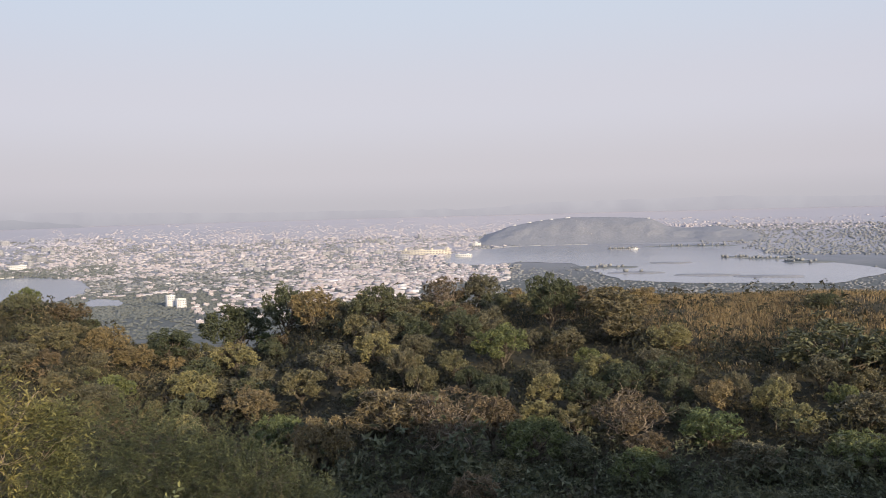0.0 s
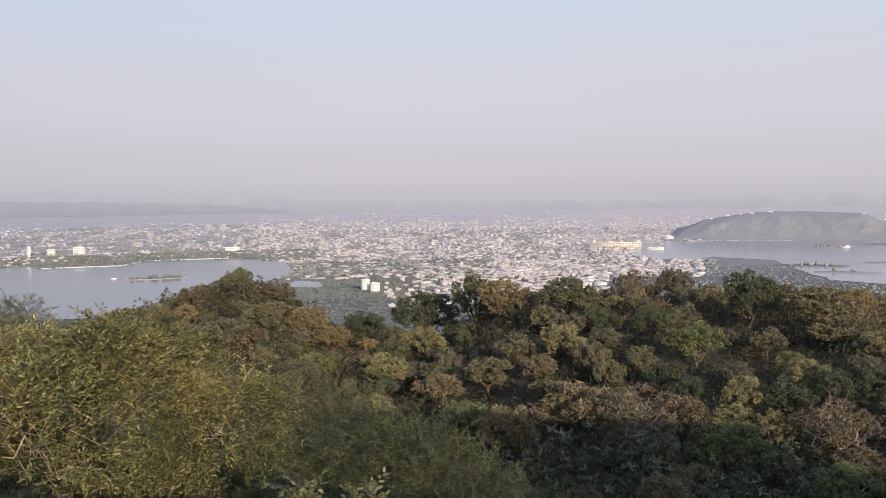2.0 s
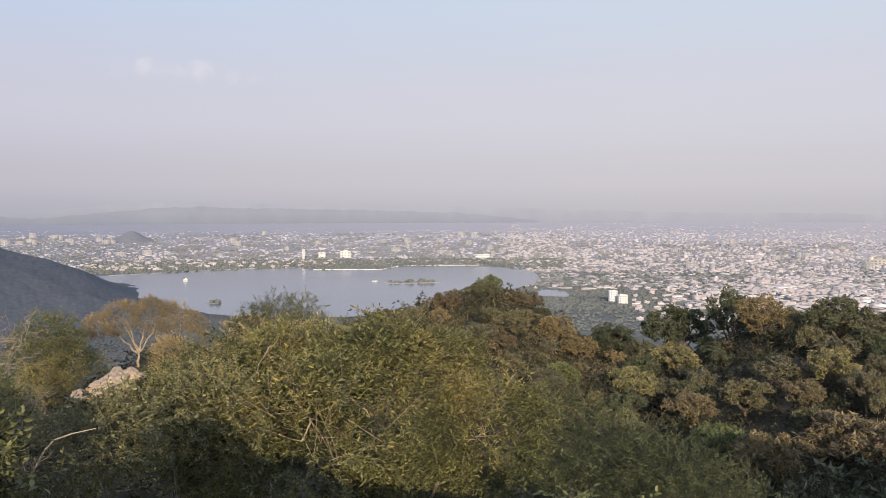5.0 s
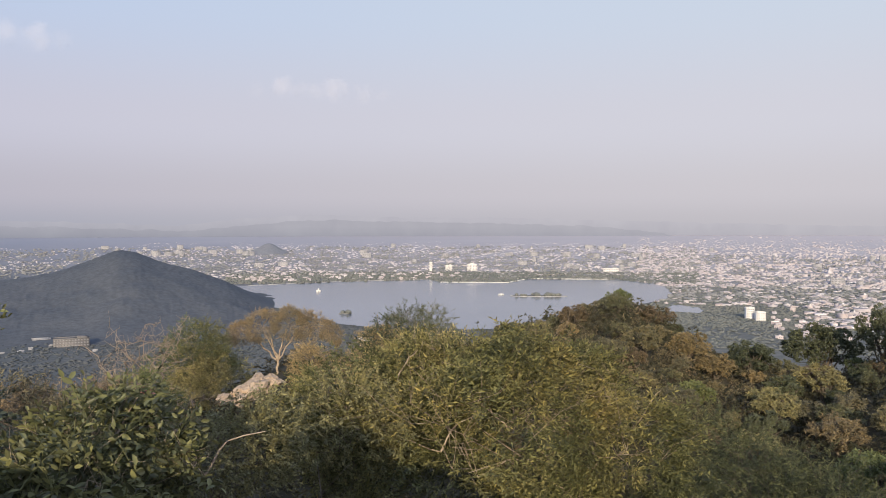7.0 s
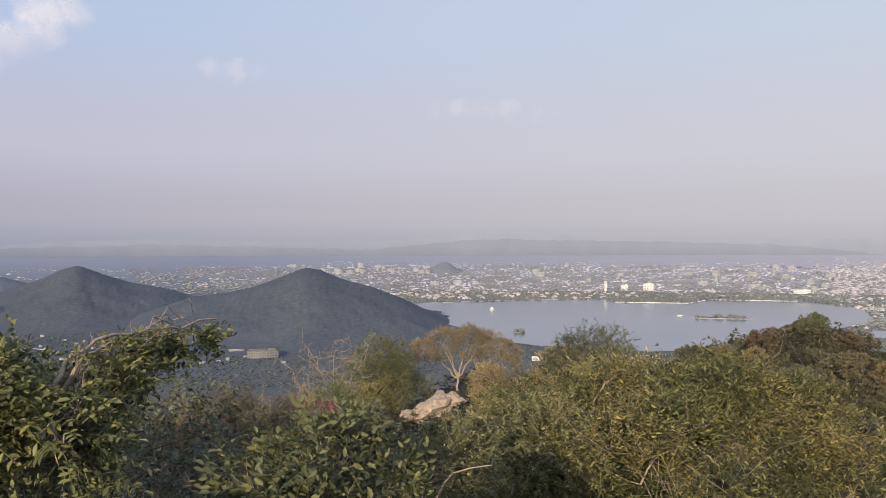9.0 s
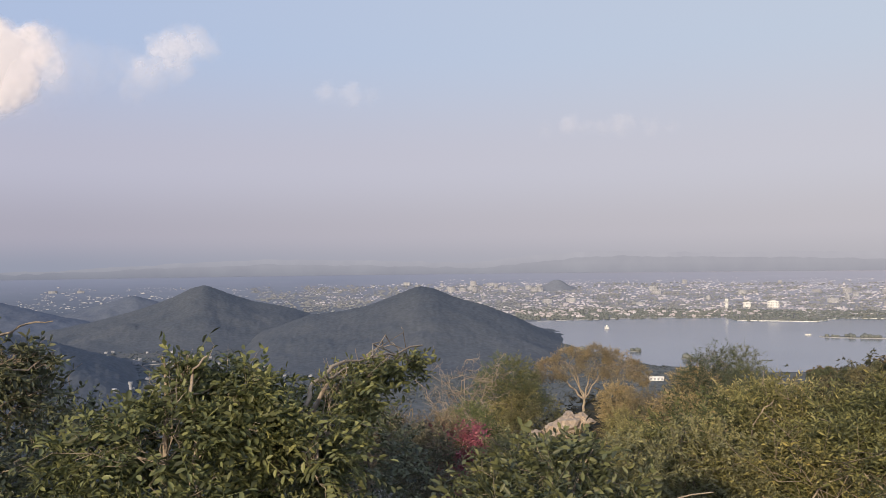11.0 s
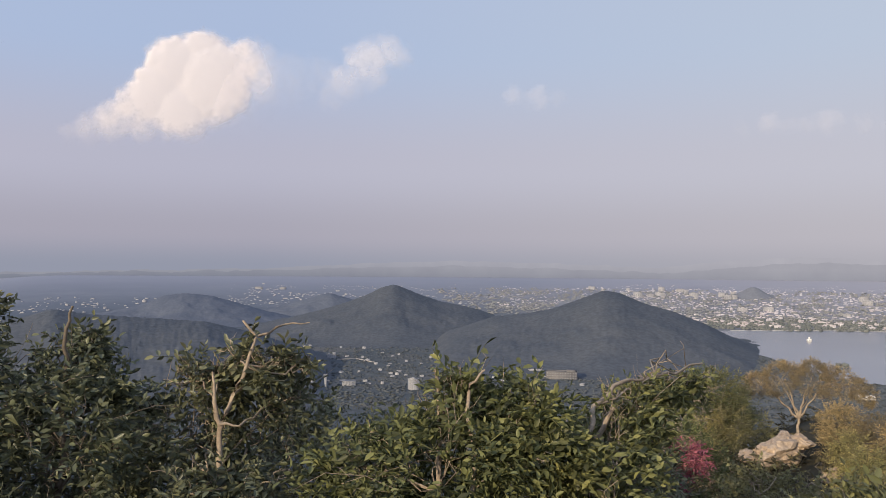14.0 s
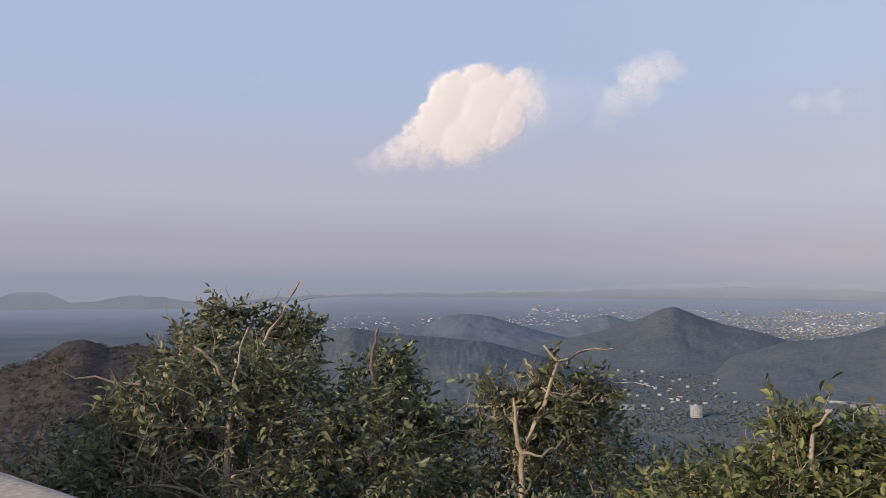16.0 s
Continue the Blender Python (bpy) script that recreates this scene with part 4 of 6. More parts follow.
PROTO = [tree_meshes(s, sprays=860, lobes=12 + s % 4, leaf=0.050) for s in range(40, 47)]
AFAR = [tree_meshes(s, sprays=480, lobes=10 + s % 3, leaf=0.066) for s in range(47, 53)]
TALL = [tree_meshes(s, sprays=1500, lobes=17, low=0.05, tall=0.34, leaf=0.04) for s in (60, 61)]
BARE = [tree_meshes(s, sprays=620, lobes=13, bare=True, leaf=0.04) for s in (70, 71)]
LOOKS = {
    "dark": (M_DARK, "dense dark green round-crowned tree on the hillside"),
    "green": (M_GREEN, "green leafy tree on the hillside"),
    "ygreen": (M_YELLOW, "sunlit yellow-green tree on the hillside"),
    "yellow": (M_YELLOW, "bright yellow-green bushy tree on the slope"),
    "ochre": (M_OCHRE, "tree with drying ochre leaves on the slope"),
    "olive": (M_WOOD_MIX, "olive-green tree on the ridge"),
    "grey": (M_GREY, "thin grey-green tree on the slope"),
    "red": (M_RUST, "rust-brown half-dry tree on the ridge"),
    "bare": (M_RUST, "nearly leafless tree with pinkish bare branches"),
    "mix": (M_WOOD_MIX, "small scrub tree of the hillside wood"),
    "tall": (M_DARK, "tall dark green tree standing above the ridge"),
}
MESHES = {}


def hill_tree(az, d, top, width, look_of, proto, squash=None):
    """A tree rooted on the land at (az, d) whose top is at height top and crown that wide."""
    mat, label = LOOKS[look_of]
    x, y, z = spot(az, d)
    h = max(1.6, top - z, 0.8 * width)
    key = (id(proto), look_of)
    if key not in MESHES:
        crown = proto[1].copy()
        crown.materials.append(mat)
        MESHES[key] = (proto[0], crown)
    wood, crown = MESHES[key]
    ob = tagged(new("tree"), label, "tree", "trees of the hillside wood")
    ob.location = (x, y, min(z, top - h) - 0.05)
    ob.rotation_euler = (0, 0, random.uniform(0, 6.28))
    ob.scale = (width / 0.8, width / 0.8, h * 1.04)
    part("trunk", wood, M_PALE_BARK if look_of == "bare" else M_BARK, ob)
    part("crown", crown, mat, ob)
    return ob


SPOTS = []


def named_tree(look_of, az, d, el, width):
    top = EYE_Z + d * math.tan(radians(el))
    proto = random.choice(BARE if look_of == "bare" else TALL if look_of in ("tall", "dark") else PROTO)
    hill_tree(az, d, top, width, look_of, proto)
    w = way(az)
    SPOTS.append((w.x * d, w.y * d, width * 0.45))


random.seed(3)
# the crest and its tall trees
for row in (("dark", 14.9, 146, -5.83, 10.6), ("olive", 11.4, 138, -4.77, 7.2), ("ochre", 9.3, 127, -5.05, 7.1), ("olive", 5.2, 123, -4.93, 7.7), ("bare", 0.3, 139, -4.57, 6.9), ("grey", -2.3, 139, -4.44, 5.9), ("tall", -6.9, 119, -4.42, 7), ("ygreen", 14.9, 121, -8.5, 6.3), ("yellow", 17.8, 102, -10.12, 5.7), ("ochre", 21.2, 122, -8.12, 5.8), ("olive", -0.8, 113, -6.95, 5.2)):
    named_tree(*row)
# the upper slope
for row in (("green", -3.7, 102, -8.05, 6.1), ("ygreen", 5.2, 102, -8.2, 5.2), ("grey", 3.4, 96, -9.43, 3.4), ("grey", 2.6, 107, -8.49, 3.8), ("ygreen", -6.5, 87, -11.27, 4.1), ("yellow", -6, 82, -13.17, 3.5), ("bare", -12.2, 80, -12.54, 7.1), ("ygreen", -10.3, 94, -9.94, 4.5), ("ygreen", -14.7, 106, -7.94, 5.5), ("grey", -13.8, 98, -9.6, 3.8), ("grey", -19, 89, -10.94, 2.7)):
    named_tree(*row)
# the open slope in the middle
for row in (("yellow", -21.6, 84, -11.41, 3.8), ("ygreen", -22.8, 80, -12.64, 3.8), ("green", -17.7, 78, -13.53, 5.6), ("olive", -25.4, 100, -7.42, 11), ("dark", -24.3, 127, -5.93, 4.7), ("olive", -11.1, 116, -5.44, 8.9), ("green", 12.3, 80, -13.44, 5.7), ("ochre", 9.1, 73, -13.55, 5.6), ("olive", 4.5, 79, -12, 7), ("bare", 0.2, 76, -12.21, 7.8), ("red", -2.7, 78, -12.57, 4.9)):
    named_tree(*row)
# the lower slope
for row in (("green", -5.5, 72, -14.29, 5.5), ("dark", 18.9, 130, -7.38, 6.7), ("mix", 27.5, 130, -4.4, 4.6), ("red", 25, 133, -5.19, 5.6), ("olive", 25.6, 110, -6.45, 5.4), ("ochre", 22.9, 124, -6.79, 5.8), ("grey", 28.1, 104, -7.33, 5.1), ("grey", 23.8, 96, -10.39, 4.6), ("yellow", 18.9, 87, -13.05, 5.5), ("grey", -27.1, 83, -11.83, 4.6), ("green", -26.8, 74, -14.22, 5)):
    named_tree(*row)
# the rounded hilltop and the hollow
for row in (("olive", 7.1, 95, -10.35, 4.3), ("mix", 10.3, 95, -10.57, 5.2), ("mix", 13.7, 95, -11.47, 5.5), ("mix", -8.1, 71, -15.58, 4.4), ("mix", -15.4, 88, -11.35, 3.6), ("green", -12.7, 69, -16.2, 4.6), ("ochre", -12.9, 126, -5.56, 5.2), ("red", -8.7, 131, -5.33, 4.5)):
    named_tree(*row)


def wood(n, az_range, r_range, gap, height, seed, looks):
    rng = random.Random(seed)
    made = tries = 0
    while made < n and tries < 20000:
        tries += 1
        az, r = rng.uniform(*az_range), math.sqrt(rng.uniform(r_range[0] ** 2, r_range[1] ** 2))
        w = way(az)
        x, y = w.x * r, w.y * r
        g = gap * (0.6 + r / 160)
        if any((x - a) ** 2 + (y - b) ** 2 < (g + c * 0.5) ** 2 for a, b, c in SPOTS):
            continue
        if az < -7 and r > 112 or az < -15 and 92 < r and rng.random() < 0.8:
            continue
        SPOTS.append((x, y, g * 0.5))
        h = rng.uniform(*height)
        look_of = rng.choice(looks)
        top = float(land(az, r)) + h
        hill_tree(az, r, top, h * rng.uniform(0.85, 1.2), look_of, rng.choice(BARE if look_of == "bare" else PROTO if r < 95 else AFAR))
        made += 1


# light leaf colours picked here to brighten the crest as if sunlit
wood(22, (-9, 17), (126, 150), 2.6, (2.6, 4.0), 4, ("ochre", "grey", "ygreen", "olive", "ochre", "red", "grey"))
wood(66, (18.5, 38.5), (92, 165), 0.9, (1.7, 3.1), 6, ("red", "mix", "grey", "mix", "ochre", "mix", "mix", "olive", "grey"))
MIXED = ("mix", "mix", "mix", "grey", "olive", "red", "green", "dark", "dark", "grey", "grey", "ochre", "dark")
wood(140, (-34, 40), (32, 150), 2.2, (2.8, 4.6), 5, MIXED)
wood(10, (36, 62), (46, 80), 1.6, (1.8, 2.8), 8, ("mix", "olive", "ygreen", "ochre"))
wood(12, (108, 128), (60, 330), 3.0, (2.5, 4.5), 9, ("mix", "dark"))


def scrub(name, label, n, az_range, r_range, size, sprays, mat, seed, leaf=(0.22, 0.42)):
    """Shrubs grown into one another over a slope: domes of leaf bunches."""
    rng = np.random.default_rng(seed)
    az = rng.uniform(*az_range, n)
    r = np.sqrt(rng.uniform(r_range[0] ** 2, r_range[1] ** 2, n))
    keep = ~((az < -12) & (r > 110) & (rng.random(n) < 0.85))
    az, r = az[keep], r[keep]
    s = size * rng.lognormal(0, 0.3, len(az))
    base = np.stack([-np.sin(np.radians(az)) * r, np.cos(np.radians(az)) * r, land(az, r) - 0.1], 1)
    k = len(az) * sprays
    d = rng.normal(size=(k, 3))
    d[:, 2] = np.abs(d[:, 2])
    d /= np.linalg.norm(d, axis=1)[:, None]
    lump = 1 + 0.35 * np.sin(d[:, 0] * 5 + np.repeat(r, sprays)) * np.cos(d[:, 1] * 4 + np.repeat(az, sprays))
    big = np.repeat(s, sprays)
    p = np.repeat(base, sprays, 0) + d * (big * lump * rng.uniform(0.75, 1.05, k))[:, None] * (1, 1, 1.15)
    v, f = strewn(SPRAY, p, face_out(d, rng, 0.6), big * rng.uniform(*leaf, k))
    thing(name, mesh_of(name, v, f), mat, label, "shrubs", kind="stuff")


scrub("hillside_scrub", "dense olive and brown scrub covering the hillside", 2500, (-36, 42), (28, 160), 1.6, 44, M_SHRUB, 21, (0.2, 0.36))
scrub("hillside_scrub", "deep green thicket in the shaded hollow", 640, (-34, 22), (26, 74), 2.0, 96, M_THICKET, 26, (0.13, 0.24))
scrub("hillside_scrub", "thick scrub on the rounded hilltop", 620, (17, 38), (88, 172), 1.15, 60, M_HILLTOP, 22, (0.17, 0.32))
scrub("hillside_scrub", "dark scrub on the slope below the terrace", 2300, (40, 106), (60, 1180), 3.6, 15, M_SHRUB, 25)
scrub("hillside_scrub", "dark scrub on the steep slope", 260, (104, 128), (50, 340), 1.8, 40, M_SHRUB, 24)


def ridge_bushes(hill_ob, label, n, size, sprays, mat, seed):
    """Leafy bushes strewn over a rocky ridge."""
    rng = np.random.default_rng(seed)
    co = np.empty(len(hill_ob.data.vertices) * 3, np.float32)
    hill_ob.data.vertices.foreach_get("co", co)
    co = co.reshape(-1, 3)
    base = co[rng.integers(0, len(co), n)] + rng.normal(0, 1, (n, 3)) * (1.5, 1.5, 0)
    keep = np.array([noise.noise((p[0] / 40, p[1] / 40, seed)) > rng.uniform(-0.6, 0.35) for p in base])
    base = base[keep]
    big = np.repeat(size * rng.lognormal(0, 0.35, len(base)), sprays)
    d = rng.normal(size=(len(base) * sprays, 3))
    d[:, 2] = np.abs(d[:, 2])
    d /= np.linalg.norm(d, axis=1)[:, None]
    p = np.repeat(base, sprays, 0) + d * (big * rng.uniform(0.7, 1.05, len(d)))[:, None]
    v, f = strewn(SPRAY, p, face_out(d, rng, 0.6), big * rng.uniform(0.4, 0.7, len(d)))
    thing("hillside_scrub", mesh_of("hillside_scrub", v, f), mat, label, "shrubs", kind="stuff")


ridge_bushes(HILL_D, "dark bushes on the rocky ridge", 5200, 1.5, 14, M_SHRUB, 64)

# ---- undergrowth and grass ----


def undergrowth(name, label, n, az_range, r_range, size, mat, seed, category="undergrowth"):
    rng = np.random.default_rng(seed)
    az = rng.uniform(*az_range, n)
    r = np.sqrt(rng.uniform(r_range[0] ** 2, r_range[1] ** 2, n))
    keep = np.array([noise.noise((a * 0.35, q * 0.08, seed)) > -0.25 for a, q in zip(az, r)])
    az, r = az[keep], r[keep]
    base = np.stack([-np.sin(np.radians(az)) * r, np.cos(np.radians(az)) * r, land(az, r)], 1)
    k = 9
    p = np.repeat(base, k, 0) + rng.normal(0, 1, (len(base) * k, 3)) * (size * 0.9, size * 0.9, size * 0.35) + (0, 0, size * 0.5)
    v, f = strewn(SPRAY, p, turns(len(p), rng, 0.9), rng.uniform(0.35, 0.8, len(p)) * size)
    thing(name, mesh_of(name, v, f), mat, label, category, kind="stuff")


M_UNDER = leaves("dry_undergrowth_leaves", [(0.0, (0.062, 0.062, 0.039)), (1.0, (0.084, 0.074, 0.047))], own=0.5)
undergrowth("undergrowth", "dry brown-green scrub between the hillside trees", 4800, (-36, 46), (26, 165), 0.8, M_UNDER, 81)
undergrowth("undergrowth", "low green scrub on the spur below the terrace", 900, (44, 70), (14, 48), 0.6, M_UNDER, 82)


def grass(name, label, n, az_range, r_range, high, seed, k=8, spread=0.28, tilt=0.45):
    rng = np.random.default_rng(seed)
    az = rng.uniform(*az_range, n)
    r = rng.uniform(*r_range, n)
    base = np.stack([-np.sin(np.radians(az)) * r, np.cos(np.radians(az)) * r, land(az, r) - 0.05], 1)
    blade = np.array([(-0.035, 0, 0), (0.035, 0, 0), (0.02, 0.05, 0.6), (0.06, 0.16, 1.0)]), np.array([(0, 1, 2), (0, 2, 3)])
    p = np.repeat(base, k, 0) + rng.normal(0, spread, (n * k, 3)) * (1, 1, 0)
    v, f = strewn(blade, p, turns(len(p), rng, tilt), rng.uniform(0.6, 1.2, len(p)) * high)
    thing(name, mesh_of(name, v, f), M_GRASS, label, "grass", kind="stuff")


grass("dry_grass", "tall straw-coloured dry grass on the ridge", 2400, (-36, -14), (106, 150), 1.1, 91)
grass("dry_grass", "low tufted dry grass matting the ridge", 4200, (-38, -13), (100, 150), 0.75, 95, 10, 0.45, 0.6)
grass("dry_grass", "tufts of dry grass on the ridge top", 1100, (-14, 10), (122, 150), 1.1, 92)
grass("dry_grass", "tall dry reeds beside the pale rock", 46, (45.2, 48.6), (30.4, 33.4), 1.0, 93, 34, 0.13, 0.7)
grass("dry_grass", "sunlit tufts of dry reeds on the spur", 34, (42.6, 46.2), (28.5, 31.5), 1.35, 94, 34, 0.12, 0.6)

# ---- the terrace wall ----


def parapet():
    """A rounded masonry parapet; the outer edge runs along the terrace."""
    outer = [Vector(p) for p in ((9, 1.15), (2, 1.15), (-1.6, 1.15), (-3.0, 0.65), (-4.1, -0.2), (-4.8, -1.1), (-5.29, -1.89), (-5.83, -2.59), (-7.4, -4.8), (-9.4, -7.8))]
    line = []
    for i in range(len(outer) - 1):
        p0, p1, p2, p3 = outer[max(i - 1, 0)], outer[i], outer[i + 1], outer[min(i + 2, len(outer) - 1)]
        for k in range(8):
            t = k / 8
            line.append(0.5 * ((2 * p1) + (p2 - p0) * t + (2 * p0 - 5 * p1 + 4 * p2 - p3) * t * t + (3 * p1 - p0 - 3 * p2 + p3) * t ** 3))
    line.append(outer[-1])
    prof = [(0.0, -6.0), (0.0, 0.80), (0.02, 0.86), (0.06, 0.895), (0.12, 0.905), (0.36, 0.905), (0.42, 0.885), (0.44, 0.84), (0.44, -0.05)]
    v, f = [], []
    for i, p in enumerate(line):
        d = (line[min(i + 1, len(line) - 1)] - line[max(i - 1, 0)]).normalized()
        inn = Vector((-d.y, d.x))
        for o, z in prof:
            q = p + inn * o
            # unseen stretch raised or lowered to set its shadow on the bushes
            z = z * float(np.interp(p.x, (-4.4, -3.4, -2.6, -1.6), (1.0, 1.14, 1.08, 0.8))) if z > 0 else z
            v.append((q.x, q.y, z + 0.008 * noise.noise((q.x * 3, q.y * 3, z * 3))))
    m = len(prof)
    for i in range(len(line) - 1):
        for k in range(m - 1):
            f.append((i * m + k, (i + 1) * m + k, (i + 1) * m + k + 1, i * m + k + 1))
    thing("parapet", mesh_of("parapet", np.array(v), np.array(f), True), M_WALL, "rounded sandy plaster parapet of the lookout terrace", "parapet", kind="structure")
    bm = bmesh.new()
    rim = [p + Vector((-(line[min(i + 1, len(line) - 1)] - line[max(i - 1, 0)]).normalized().y, (line[min(i + 1, len(line) - 1)] - line[max(i - 1, 0)]).normalized().x)) * 0.43 for i, p in enumerate(line)]
    top = bm.faces.new([bm.verts.new((p.x, p.y, 0)) for p in rim] + [bm.verts.new(q) for q in ((-10, -14, 0), (9, -14, 0))])
    if top.normal.z < 0:
        top.normal_flip()
    bmesh.ops.triangulate(bm, faces=[top])
    me = bpy.data.meshes.new("floor")
    bm.to_mesh(me)
    bm.free()
    thing("floor", me, M_WALL, "worn sandy stone floor of the terrace", "floor", kind="structure")


parapet()

def shade_blocks():
    """Unseen blocks behind the lookout, added to cast shade over hollow and trees."""
    v, f = boxes([(49, -20, -6, 38, 22, 16.5, 0), (49, -20, 10.5, 34, 18, 0.6, 0), (95, -20, -6, 54, 22, 13.0, 0), (95, -20, 7.0, 50, 18, 0.6, 0)])
    thing("wall_palace", mesh_of("wall_palace", v, f), M_WALL, "unseen palace stand-in added to shade the hollow", "palace wall", kind="structure")
    v, f = boxes([(-1.0, -16.2, -0.2, 6.6, 4.0, 4.8, 0), (-1.0, -16.2, 4.6, 7.0, 4.4, 0.25, 0)])
    thing("wall_back", mesh_of("wall_back", v, f), M_WALL, "unseen block added to shade the terrace trees", "palace wall", kind="structure")


shade_blocks()

# ---- shrubs and trees close to the terrace ----
TWIG_RNG = random.Random(17)
BROAD = [twig_pattern(10, 0.235, 0.44, TWIG_RNG, droop=0.9, stem=0.016, spread=60, simple="oval") for _ in range(4)]
COARSE = [twig_pattern(13, 0.19, 0.50, TWIG_RNG, droop=0.5, spread=58, simple=True) for _ in range(3)]
DRY = [twig_pattern(7, 0.16, 0.16, TWIG_RNG, droop=0.2, stem=0.016, spread=42, simple=True) for _ in range(3)]
LANCE = [twig_pattern(15, 0.18, 0.32, TWIG_RNG, droop=1.3, stem=0.008, spread=52, simple=True) for _ in range(4)]
FEATHER = [twig_pattern(15, 0.21, 0.28, TWIG_RNG, droop=0.6, stem=0.007, spread=58, simple=True) for _ in range(4)]


def near_crown(balls, n, patterns, size, seed, jitter=0.55):
    rng = np.random.default_rng(seed)
    p, d = bump_shells([b[:3] for b in balls], [b[3] for b in balls], n, rng, 1.0, 1.3)
    d = d + (0, 0, 0.25)
    which = rng.integers(0, len(patterns), len(p))
    pairs = []
    for i, pat in enumerate(patterns):
        q = which == i
        s = rng.uniform(0.65, 1.25, q.sum()) * size
        rot = aim(d[q], rng, jitter)
        start = p[q] - rot[:, :, 1] * s[:, None] * 0.6
        pairs.append(strewn(pat, start, rot, s))
    return mesh_of("crown", *joined(pairs))


def lumpy(balls, k, seed):
    """Smaller clumps over the outsides of the balls."""
    rng = np.random.default_rng(seed)
    rows = []
    for b in balls:
        for _ in range(k):
            q = rng.normal(size=3) + (0, 0, 0.4)
            rows.append((*(np.array(b[:3]) + q / np.linalg.norm(q) * b[3] * 0.72), b[3] * rng.uniform(0.26, 0.46)))
    return rows


def near_tree(name, label, balls, limbs, n, patterns, twig, leaf_mat, wood_mat, seed, category="tree", foot=None):
    """A tree or shrub: trunk to the ground, limbs, and a crown of leafy twigs round the given balls."""
    rng = np.random.default_rng(seed)
    c = np.mean([b[:3] for b in balls], 0)
    x, y = foot if foot else (c[0], c[1])
    az, r = math.degrees(math.atan2(-x, y)), math.hypot(x, y)
    g = float(land(az, r)) - 0.1
    ob = tagged(new(name), label, category)
    ob.location = (x, y, g)
    o = np.array((x, y, g))
    start = np.array(limbs[0][0][0]) if limbs else c - (0, 0, 0.3 * (c[2] - g))
    r0 = limbs[0][1] if limbs else 0.04
    part("trunk", mesh_of("trunk", *tube(wavy(o, start, 6, 0.03, rng) - o, np.linspace(r0 * 1.6, r0, 7), 8), True), wood_mat, ob)
    limb_parts = []
    for pts, rad in limbs:
        q = []
        for a, b in zip(pts, pts[1:]):
            q += list(wavy(a, b, 3, 0.05, rng))[:-1]
        q.append(np.array(pts[-1]))
        limb_parts.append(part("limb", mesh_of("limb", *tube(np.array(q) - o, np.linspace(rad, rad * 0.35, len(q)), 7), True), wood_mat, ob))
    pairs, hosts = [], []
    forks = [(np.array(q), i) for i, (pts, _) in enumerate(limbs) for q in pts]
    trunk_top = start
    for b in balls:
        c, r = np.array(b[:3]), b[3]
        below = [q for q in forks if q[0][2] < b[2] + 0.05]
        start, host = min(below, key=lambda q: np.linalg.norm(q[0] - c)) if below else (trunk_top, 0)
        bush = category == "bush"
        tubes = []
        mid = start + (c - start) * rng.uniform(0.35, 0.6) + rng.normal(0, 0.12, 3) * np.linalg.norm(c - start)
        stem = np.concatenate([wavy(start, mid, 3, 0.06, rng)[:-1], wavy(mid, c, 4, 0.10, rng)])
        thick = 0.010 if bush else min(r0 * 0.4, 0.010)
        tubes.append(tube(stem - o, np.linspace(thick, thick * 0.6, 8), 5))
        for _ in range(9 if bush else 6):
            reach = rng.normal(size=3) + (0, 0, 0.7)
            tip = c + reach / np.linalg.norm(reach) * r * rng.uniform(0.85, 1.1)
            root = stem[rng.integers(4, 8)]
            shoot = wavy(root, tip, 5, 0.11, rng)
            tubes.append(tube(shoot - o, np.linspace(thick * 0.7, thick * 0.25, 6), 4))
            for j in (2, 3, 4):
                way_out = reach / np.linalg.norm(reach) + rng.normal(0, 0.6, 3)
                tubes.append(tube(wavy(shoot[j], shoot[j] + way_out * r * 0.4, 3, 0.1, rng) - o, np.linspace(thick * 0.4, thick * 0.15, 4), 3))
        pairs.append(joined(tubes))
        hosts.append(host)
    if limbs:
        for q, host in zip(pairs, hosts):
            part("branch", mesh_of("branch", *q, True), wood_mat, limb_parts[host])
    else:
        part("branchwork", mesh_of("branchwork", *joined(pairs), True), wood_mat, ob)
    rows = lumpy(balls, 7, seed) + balls if category == "bush" else lumpy(balls, 4, seed) + balls if limbs else balls
    me = near_crown(rows, n, patterns, twig, seed)
    me.transform(Matrix.Translation((-x, -y, -g)))
    part("crown", me, leaf_mat, ob)
    return ob


